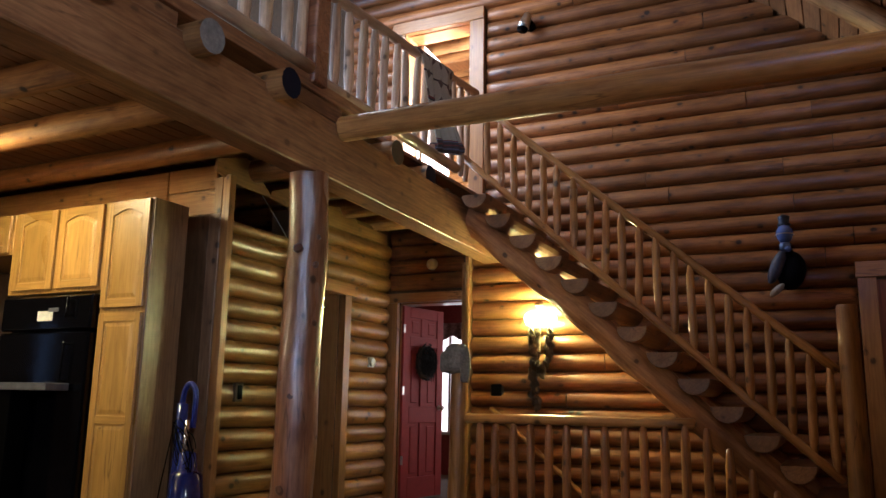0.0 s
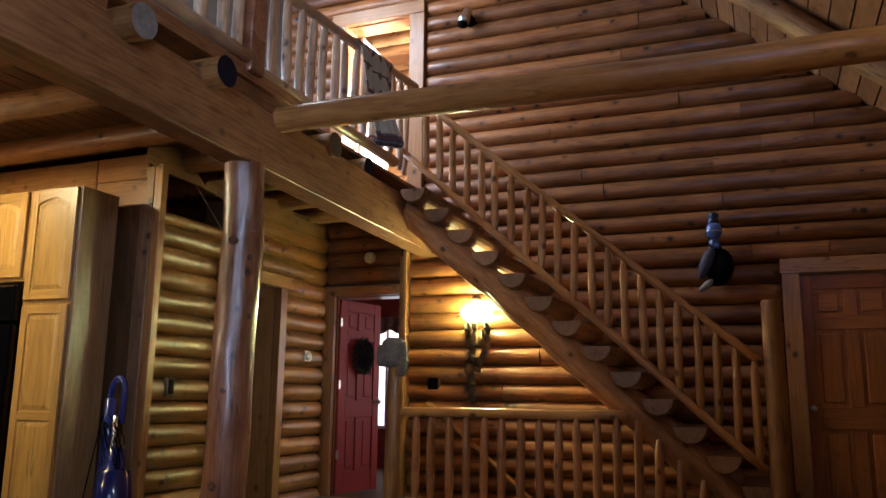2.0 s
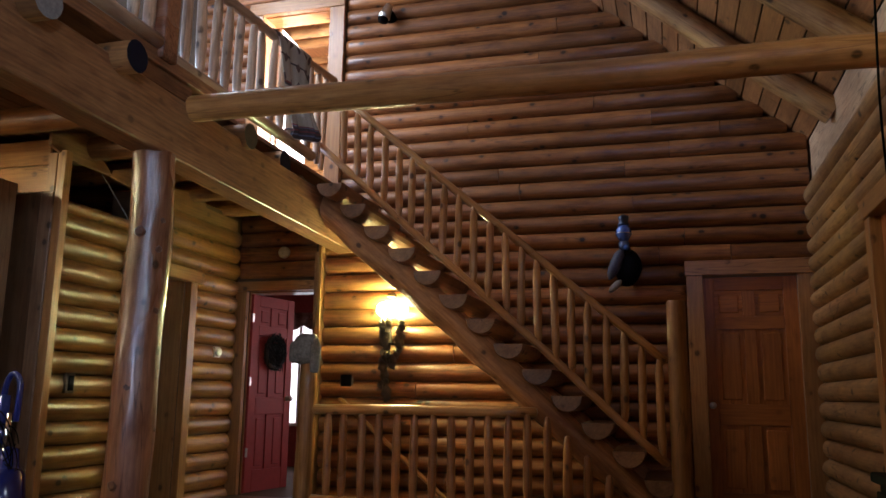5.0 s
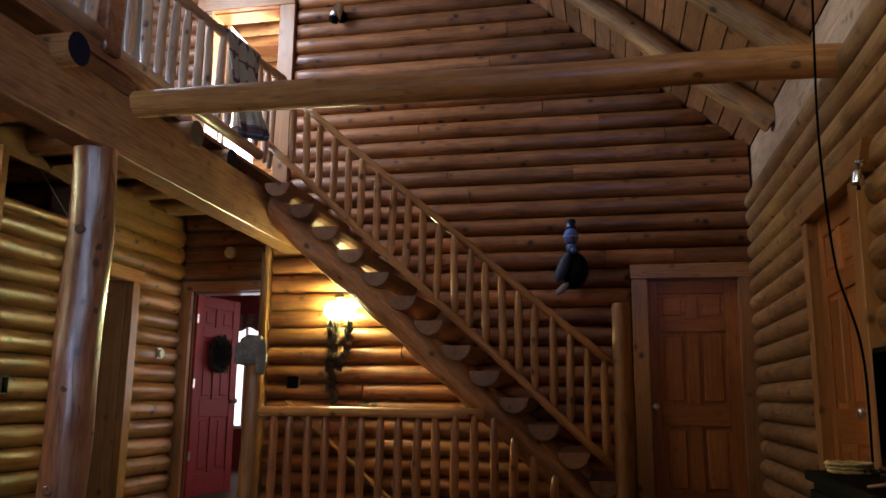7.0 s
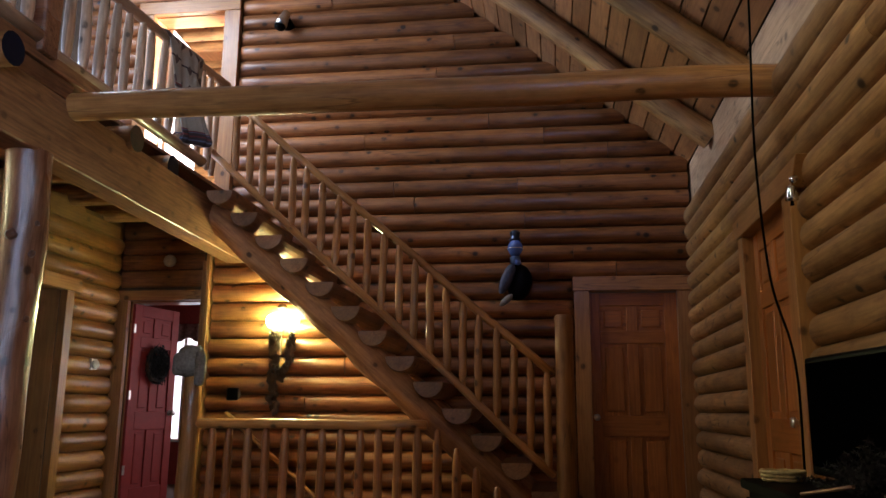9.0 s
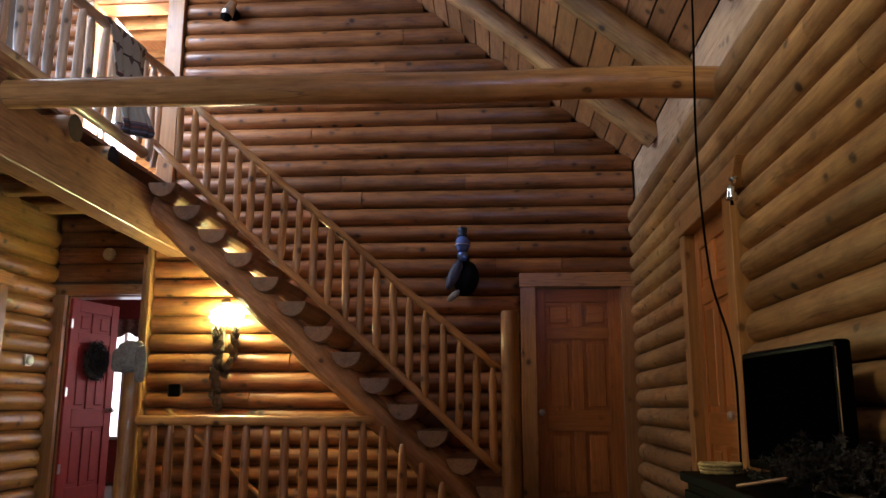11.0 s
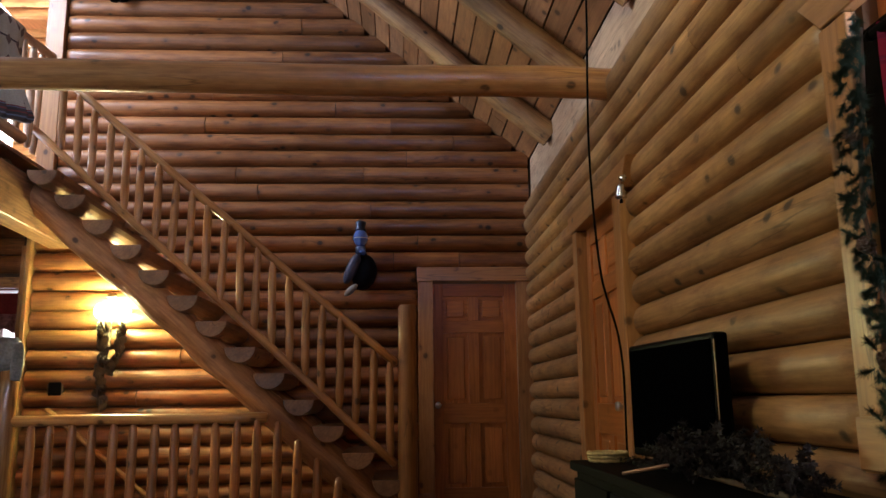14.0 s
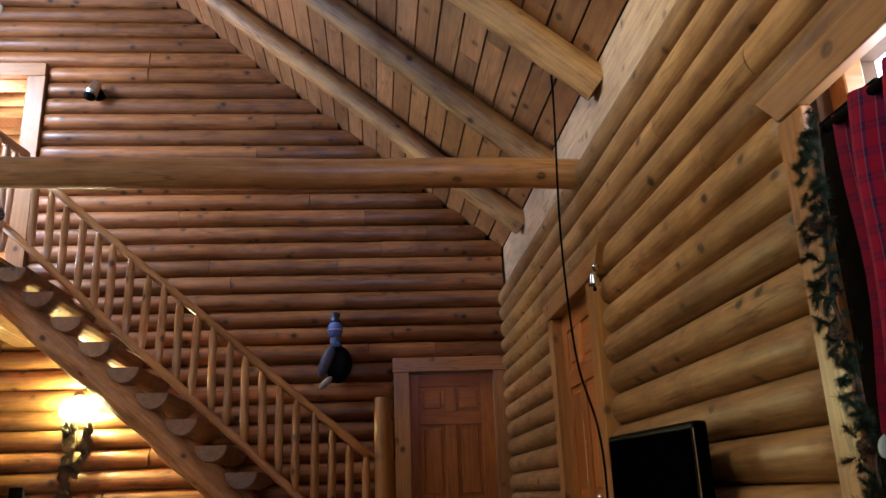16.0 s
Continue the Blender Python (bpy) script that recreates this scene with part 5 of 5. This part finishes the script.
    nt.links.new(mix(nt, 0.3, c, mix(nt, 1.0, c, ramp(nt, wv.outputs[0], [(0.3, (0.5,) * 3), (0.7, (1.4,) * 3)]), "MULTIPLY")), b.inputs["Base Color"])
    b.inputs["Roughness"].default_value = 0.9
    thin = nt.nodes.new("ShaderNodeBsdfTranslucent")
    nt.links.new(b.inputs["Base Color"].links[0].from_socket, thin.inputs["Color"])
    both = nt.nodes.new("ShaderNodeMixShader")
    both.inputs[0].default_value = 0.35
    nt.links.new(b.outputs[0], both.inputs[1])
    nt.links.new(thin.outputs[0], both.inputs[2])
    nt.links.new(both.outputs[0], nt.nodes["Material Output"].inputs["Surface"])
    bm = bmesh.new()
    uv = bm.loops.layers.uv.new()
    ny, nz = 90, 12
    grid = []
    for i in range(ny + 1):
        s = i / ny
        col = []
        for k in range(nz + 1):
            z = 1.845 - 0.80 * k / nz
            y = 1.665 + 0.02 * k / nz - 1.25 * s + 0.012 * math.sin(k * 0.7)
            x = 1.105 + (0.030 + 0.01 * k / nz) * math.sin(s * 52) + 0.01 * math.sin(s * 17 + k * 0.4)
            col.append((bm.verts.new((x, y, z)), (s * 1.9, 0.8 * k / nz)))
        grid.append(col)
    for i in range(ny):
        for k in range(nz):
            q = (grid[i][k], grid[i + 1][k], grid[i + 1][k + 1], grid[i][k + 1])
            f = bm.faces.new([p[0] for p in q])
            for lp, p in zip(f.loops, q):
                lp[uv].uv = p[1]
    cu = part("curtain", bm, m, None, "", None, True)
    cu.modifiers.new("thick", "SOLIDIFY").thickness = 0.004
    tagged(cu, "red plaid curtain gathered over the window", "curtain")


side_window()


def garland():
    ob = thing("garland", (1.10, 1.98, 0.85), "green pine garland with cones hung down the window casing", "garland")
    rng = random.Random(21)
    path = [Vector((1.13, 1.768 + 0.060 * math.sin(min(1.0, i / 20) * math.pi * 0.62) - 0.0035 * max(0, i - 18) + 0.014 * math.sin(i * 0.9), 1.885 - 0.030 * i)) for i in range(38)]
    bm = bmesh.new()
    for i, p in enumerate(path):
        for k in range(5 if math.sin(i * 1.05) > -0.2 else 3):
            c = p + Vector((-rng.uniform(0.0, 0.03), rng.uniform(-0.05, 0.05), rng.uniform(-0.015, 0.015)))
            a = rng.uniform(0, 2 * math.pi)
            d = Vector((-0.5, math.cos(a), 0.8 * math.sin(a) - 0.3)).normalized()
            for n in range(150):
                e = (d + Vector((rng.gauss(0, 0.6), rng.gauss(0, 0.6), rng.gauss(0, 0.6)))).normalized()
                q = e * rng.uniform(0.014, 0.030)
                w = q.cross(Vector((0.3, 0.5, 0.8))).normalized() * 0.0007
                o = c + d * rng.uniform(-0.01, 0.025)
                bm.faces.new([bm.verts.new(x) for x in (o - w, o + w, o + q)])
    nd = part("needles", bm, plain("pine_needles", (0.032, 0.052, 0.034), 0.7, noise_scale=20, amount=0.7, spec=0.2), ob, "dark green needles")
    tagged(nd, kind="stuff")
    for a, b in zip(path[::5], path[5::5]):
        pole("stem", a, b, 0.006, 0.006, BROWN, ob, step=0.05)
    # pale blob added where window daylight shows between curtain and needles
    bm = bmesh.new()
    bmesh.ops.create_icosphere(bm, subdivisions=2, radius=1.0)
    for v in bm.verts:
        n = 1 + 0.25 * noise.noise(v.co * 2.5)
        v.co = Vector((v.co.x * 0.010 * n, v.co.y * 0.015 * n, v.co.z * 0.026 * n))
    part("ornament", bm, plain("daylight_glimpse", (0.55, 0.68, 0.90), 0.25, coat=0.5), ob, "small bluish white blob standing in for daylight past the curtain", pose(1.085, 1.680, 1.075, 20, 0, 0), True)
    me = cone_mesh(0.022, 0.045, 7, BROWN)
    for i in (9, 18, 27):
        place("pine_cone", me, ob, pose(1.10, path[i].y - rng.uniform(0.01, 0.03), path[i].z, rng.uniform(-60, 60), rng.uniform(-60, 60), 0))


garland()


# ---- kitchen: tall cabinets, fridge, boards over them ----
def cab_door(parent, x0, x1, z0, z1, y, arched, split_z=None):
    """A framed cabinet door with raised panels; an arched one has a curved top rail."""
    d = brick("cabinet_door", (x0, y, z0), (x1, y + 0.012, z1), CAB, parent, soft=0.003)
    f = 0.062

    def rail(n, a, b):
        c = ((a[0] + b[0]) / 2, y - 0.005, (a[1] + b[1]) / 2)
        if b[1] - a[1] > b[0] - a[0]:
            board(n, (c[0], c[1], a[1]), (c[0], c[1], b[1]), b[0] - a[0], 0.012, CAB, d, "", Y2, 0.003)
        else:
            board(n, (a[0], c[1], c[2]), (b[0], c[1], c[2]), b[1] - a[1], 0.012, CAB, d, "", (0, 0, 1), 0.003)

    rail("stile", (x0, z0), (x0 + f, z1))
    rail("stile", (x1 - f, z0), (x1, z1))
    rail("rail", (x0 + f, z0), (x1 - f, z0 + f))
    zones = [(z0 + f, z1 - f)]
    if split_z:
        rail("rail", (x0 + f, split_z - f / 2), (x1 - f, split_z + f / 2))
        zones = [(z0 + f, split_z - f / 2), (split_z + f / 2, z1 - f)]

    def arch(t):
        return 0.045 * math.sin(math.pi * t) if arched else 0.0

    bm = bmesh.new()
    n = 12
    lo, hi = [], []
    for i in range(n + 1):
        t = i / n
        x = x0 + f + (x1 - x0 - 2 * f) * t
        lo.append((x, z1 - f - 0.05 * (1 if arched else 0) + arch(t)))
        hi.append((x, z1))
    for yy in (y - 0.011, y + 0.001):
        pass
    va = [[bm.verts.new((x, yy, z)) for x, z in row] for yy in (y - 0.011, y + 0.001) for row in (lo, hi)]
    for i in range(n):
        bm.faces.new((va[0][i], va[0][i + 1], va[1][i + 1], va[1][i]))
        bm.faces.new((va[0][i], va[2][i], va[2][i + 1], va[0][i + 1]))
        bm.faces.new((va[1][i], va[1][i + 1], va[3][i + 1], va[3][i]))
    part("top_rail", bm, CAB, d)
    for k, (a, b) in enumerate(zones):
        top = arched and k == len(zones) - 1
        bm = bmesh.new()
        g = 0.012
        rim, field = [], []
        for i in range(n + 1):
            t = i / n
            x = x0 + f + g + (x1 - x0 - 2 * f - 2 * g) * t
            zt = (z1 - f - 0.05 + arch(t) - g) if top else b - g
            rim.append((x, zt))
            xf = x0 + f + g + 0.03 + (x1 - x0 - 2 * f - 2 * g - 0.06) * t
            field.append((xf, zt - 0.03))
        r_lo = [(p[0], a + g) for p in rim]
        f_lo = [(p[0], a + g + 0.03) for p in field]
        R1, R0 = [bm.verts.new((x, y - 0.001, z)) for x, z in rim], [bm.verts.new((x, y - 0.001, z)) for x, z in r_lo]
        F1, F0 = [bm.verts.new((x, y - 0.008, z)) for x, z in field], [bm.verts.new((x, y - 0.008, z)) for x, z in f_lo]
        for i in range(n):
            bm.faces.new((F0[i], F0[i + 1], F1[i + 1], F1[i]))
            bm.faces.new((R1[i], R1[i + 1], F1[i + 1], F1[i]))
            bm.faces.new((R0[i], R0[i + 1], F0[i + 1], F0[i]))
        bm.faces.new((R0[0], F0[0], F1[0], R1[0]))
        bm.faces.new((R0[-1], F0[-1], F1[-1], R1[-1]))
        ob = part("panel", bm, CABV, d)
    return d


CABV = wood("cabinet_maple_upright", (0.55, 0.305, 0.075), (0.40, 0.195, 0.040), 0.33, axis=2, vary=0.12, knots=0.1, coat=0.3, mottle=0.25, figure=0.25)


def kitchen():
    pan = thing("pantry_cabinet", (-4.82, 4.5, 0.0), "tall honey-maple pantry cabinet with arched upper door", "cabinet")
    brick("body", (-5.05, 4.262, 0.08), (-4.575, 4.605, 2.505), CABV, pan)
    # side panel in a darker, duller brown than the maple fronts
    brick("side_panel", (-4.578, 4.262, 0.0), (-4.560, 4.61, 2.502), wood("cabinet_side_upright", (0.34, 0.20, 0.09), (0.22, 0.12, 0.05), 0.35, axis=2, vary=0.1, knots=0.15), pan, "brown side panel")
    cab_door(pan, -5.028, -4.588, 1.672, 2.495, 4.245, True)
    cab_door(pan, -5.024, -4.588, 0.10, 1.630, 4.245, False, 0.845)
    up = thing("wall_cabinet", (-5.66, 4.5, 1.81), "honey-maple wall cabinet with two arched doors over the fridge", "cabinet")
    brick("body", (-6.15, 4.262, 1.815), (-5.055, 4.90, 2.505), CABV, up)
    cab_door(up, -5.560, -5.082, 1.846, 2.495, 4.245, True)
    cab_door(up, -6.075, -5.605, 1.846, 2.495, 4.245, True)
    up = thing("wall_cabinet", (-6.7, 4.5, 2.15), "short honey-maple wall cabinet with arched doors", "cabinet")
    brick("body", (-7.40, 4.262, 2.16), (-6.155, 4.90, 2.505), CABV, up)
    cab_door(up, -6.66, -6.18, 2.178, 2.495, 4.245, True)
    cab_door(up, -7.18, -6.70, 2.178, 2.495, 4.245, True)
    fr = thing("refrigerator", (-5.65, 4.5, 0.0), "glossy black refrigerator between honey-maple cabinets", "refrigerator")
    brick("body", (-6.10, 4.30, 0.03), (-5.065, 4.90, 1.79), BLACK, fr, soft=0.01)
    for z0, z1, h0, h1 in ((0.06, 1.500, 1.10, 1.42), (1.512, 1.785, 1.60, 1.76)):
        d = brick("fridge_door", (-6.10, 4.20, z0), (-5.07, 4.295, z1), BLACK, fr, soft=0.015)
        pole("handle", (-5.285, 4.155, h0), (-5.275, 4.155, h1), 0.010, 0.010, BLACK, d, "glossy black bar handle", lump=0, sides=12, step=0.05)
        for z in (h0 + 0.02, h1 - 0.02):
            pole("handle_mount", (-5.28, 4.155, z), (-5.28, 4.205, z), 0.008, 0.008, BLACK, d, lump=0, step=0.03)
    note = brick("note", (-5.655, 4.192, 1.585), (-5.482, 4.196, 1.662), WHITE, None, soft=0.001)
    tagged(note, "white paper note stuck to the black fridge", "note")
    clip = brick("magnet_clip", (-5.53, 4.188, 1.655), (-5.42, 4.198, 1.685), GREYBAR, None, soft=0.003)
    tagged(clip, "grey magnetic clip above the note on the fridge", "magnet")
    bar = brick("bar_ledge", (-7.0, 3.98, 1.05), (-5.20, 4.18, 1.105), GREYBAR, None)
    tagged(bar, "speckled grey raised bar ledge before the fridge", "ledge")
    leg = brick("ledge_support", (-6.9, 4.0, 0.0), (-5.6, 4.16, 1.05), BLACKMAT, None)
    tagged(leg, "dark panel that carries the bar ledge", "panel")
    wl = wall_body("wall_kitchen", [((-9.6, 4.93, 0.0), (-4.63, 5.03, 2.90))], "kitchen wall behind the cabinets")
    board("plank", (-9.0, 4.915, 2.725), (-5.115, 4.915, 2.725), 0.42, 0.025, TRIM, wl)
    board("plank", (-5.105, 4.915, 2.835), (-4.575, 4.915, 2.835), 0.205, 0.025, TRIM, wl)
    board("plank", (-5.105, 4.915, 2.622), (-4.575, 4.915, 2.622), 0.21, 0.025, TRIM, wl)
    # boarded end of the log partition, its front post and header
    ep = brick("wall_end", (-4.78, 4.765, 0.0), (-4.487, 4.80, 2.47), wood("umber_end_board", (0.20, 0.10, 0.045), (0.11, 0.05, 0.02), 0.45, axis=2, vary=0.1, knots=0.3), None)
    tagged(ep, "dark brown board on the end of the log partition", "trim", "", "structure")
    ep = brick("wall_end", (-4.484, 4.755, 0.0), (-4.372, 4.80, 2.47), wood("knotty_end_board", (0.36, 0.20, 0.10), (0.22, 0.11, 0.05), 0.45, axis=2, vary=0.1, knots=0.9), None)
    tagged(ep, "knotty brown board on the end of the log partition", "trim", "", "structure")
    ep = board("corner_post", (-4.333, 4.80, 0.0), (-4.333, 4.80, 2.79), 0.07, 0.075, TRIM, None, "", Y1)
    tagged(ep, "upright pine corner post of the partition", "trim", "", "structure")
    ep = brick("post_block", (-4.455, 4.765, 2.475), (-4.375, 4.80, 2.775), wood("post_block_pine", (0.47, 0.215, 0.060), (0.29, 0.115, 0.027), 0.40, axis=2, knots=0.95), None)
    tagged(ep, "short knotty pine block beside the corner post", "trim", "", "structure")

    def slanted(name, prof, x0, x1, material, label):
        bm = bmesh.new()
        va = [[bm.verts.new((x, y, z)) for y, z in prof] for x in (x0, x1)]
        bm.faces.new(va[0]), bm.faces.new(va[1][::-1])
        n = len(prof)
        for i in range(n):
            bm.faces.new((va[0][i], va[0][(i + 1) % n], va[1][(i + 1) % n], va[1][i]))
        bevel(bm, 0.003)
        tagged(part(name, bm, material), label, "trim", "", "structure")

    HEAD = wood("header_board_pine", (0.30, 0.145, 0.05), (0.17, 0.07, 0.02), 0.45, axis=1, vary=0.15, knots=0.6)
    slanted("gusset_board", [(4.84, 2.745), (5.35, 2.745), (5.30, 2.79), (5.00, 3.00), (4.66, 2.90), (4.66, 2.80)], -4.375, -4.345, HEAD, "sloping pine gusset board over the log partition")
    slanted("header_board", [(5.33, 2.735), (5.72, 2.70), (5.72, 2.93), (5.36, 2.80)], -4.378, -4.350, HEAD, "short pine header board over the log partition")
    slanted("gusset_board", [(6.05, 2.62), (7.36, 2.62), (7.36, 2.80), (6.75, 2.80), (6.65, 2.93), (6.05, 2.84)], -4.375, -4.345, HEAD, "wide pine board over the doorway")
    hall = wall_body("wall_hall", [((-7.6, 5.03, 0.0), (-7.5, 7.4, 2.9))], "dark hallway wall")


kitchen()


# ---- vacuum cleaner leaning at the partition's end ----
def vacuum():
    v = thing("vacuum_cleaner", (-4.24, 4.50, 0.0), "blue upright vacuum cleaner with a loop handle and hose", "vacuum cleaner")
    def tube(name, pts, r, mat, label=""):
        ob = cable(name, pts, r, mat, label, "")
        ob.parent = v
        ob.matrix_parent_inverse = PLACED[v].inverted()
        PLACED[ob] = Matrix()
        if "category" in ob:
            del ob["category"]
        return ob
    tube("loop_handle", [(-4.36, 4.5, 0.72), (-4.37, 4.5, 0.95), (-4.36, 4.5, 1.06), (-4.31, 4.5, 1.13), (-4.25, 4.5, 1.09), (-4.235, 4.5, 1.0), (-4.25, 4.5, 0.80)], 0.022, BLUECLEAR, "smoky blue loop handle")
    pole("upright", (-4.37, 4.5, 0.30), (-4.36, 4.5, 0.98), 0.05, 0.042, BLUECLEAR, v, lump=0, sides=16)
    pole("dust_cup", (-4.25, 4.47, 0.28), (-4.26, 4.48, 0.64), 0.095, 0.065, BLUECLEAR, v, "clear blue dust cup", lump=0.02, sides=18)
    pole("motor_housing", (-4.24, 4.47, 0.08), (-4.25, 4.47, 0.50), 0.14, 0.11, BLUE, v, lump=0.05, sides=18, dome=0.7)
    brick("floor_head", (-4.40, 4.28, 0.0), (-4.08, 4.58, 0.10), BLUE, v, soft=0.03, seg=3)
    pole("wand", (-4.27, 4.45, 0.55), (-4.265, 4.46, 0.86), 0.02, 0.02, CHROME, v, lump=0, sides=12)
    rng = random.Random(2)
    for k in range(5):
        pts = [(-4.27 + 0.10 * math.cos(a + k) + rng.uniform(-0.03, 0.03), 4.43 + 0.02 * math.sin(a), 0.66 + (0.13 + 0.02 * k) * math.sin(a + 0.4 * k)) for a in [2 * math.pi * i / 9 for i in range(10)]]
        tube("cord", pts, 0.004, BLACKMAT)
    tube("cord", [(-4.40, 4.45, 0.75), (-4.44, 4.45, 0.55), (-4.48, 4.44, 0.30), (-4.52, 4.43, 0.02)], 0.004, BLACKMAT)


vacuum()


# ---- plate board on top of the side wall ----
pb = board("plate_board", (1.37, -3.0, 3.066), (1.37, 7.415, 3.066), 0.44, 0.20, PLATE)
tagged(pb, "pale sawn board along the top of the log wall", "trim", "", "structure")

# ---- wall logs, course by course ----
rng = random.Random(31)
SEAMS = [0.982 - COURSE * k for k in range(6, 0, -1)] + [0.982, 1.14, 1.319, 1.495, 1.673, 1.845, 2.022, 2.20, 2.38, 2.54, 2.702, 2.872, 3.045, 3.208, 3.373, 3.535, 3.704, 3.87]
SEAMS += [3.87 + 0.1724 * k for k in range(1, 22)]
for z, top in zip(SEAMS, SEAMS[1:]):
    zm = (z + top) / 2
    # long wall
    right_end = min(1.245, 1.23 - (z + 0.05 - EAVE) / SLOPE) if z > EAVE - 0.1 else 1.245
    left_end = -3.32 if zm < 3.0 else -4.9
    if right_end - left_end < 0.3:
        break
    blocks = []
    if zm < 2.20:
        blocks.append((0.18, 1.25))
    if 3.0 < zm < 5.22:
        blocks.append((-4.29, -3.20))
    joints = [rng.uniform(-2.6, 0.6)] + ([rng.uniform(-2.4, 0.8)] if rng.random() < 0.4 else [])
    lay_logs(north, split(cut(left_end, right_end, blocks), joints), z, top - z, 0.084, LOG, FAR, 180, True)
    # recessed part over the red door
    if 2.15 < zm < 2.95:
        lay_logs(north, [(-4.36, -3.45, False, False)], z, top - z, 0.05, LOG, FAR + 0.09, 180)
for k in range(0, 18):
    high = 0.1735
    z = -0.085 + high * k
    zm = z + high / 2
    if zm < 2.70:
        blocks = [(5.60, 6.61)] if zm < 2.14 else []
        lay_logs(west, cut(4.84 if zm < 2.42 else 6.0, 7.40, blocks), z, high, 0.082, LOG_GOLD, LEFT, -90, True)
        if 2.42 < zm < 2.5:
            lay_logs(west, [(4.84, 6.0, False, False)], z, 0.098, 0.07, LOG_GOLD, LEFT, -90, True)
RC = 0.154
for k in range(0, 20):
    z = 0.079 + RC * (k - 1)
    zm = z + RC / 2
    if z > 2.80:
        break
    blocks = []
    if zm < 2.20:
        blocks.append((4.06, 5.22))
    if 0.84 < zm < 2.12:
        blocks.append((0.15, 2.06))
    joints = {13: [2.575], 14: [2.18], 15: [3.0]}.get(k - 1, [rng.uniform(-1.5, 0.5)] if zm > 2.2 else [])
    lay_logs(east, split(cut(-3.0, 7.42, blocks), joints), z, RC, 0.076, LOG_PALE, RIGHT, 90)
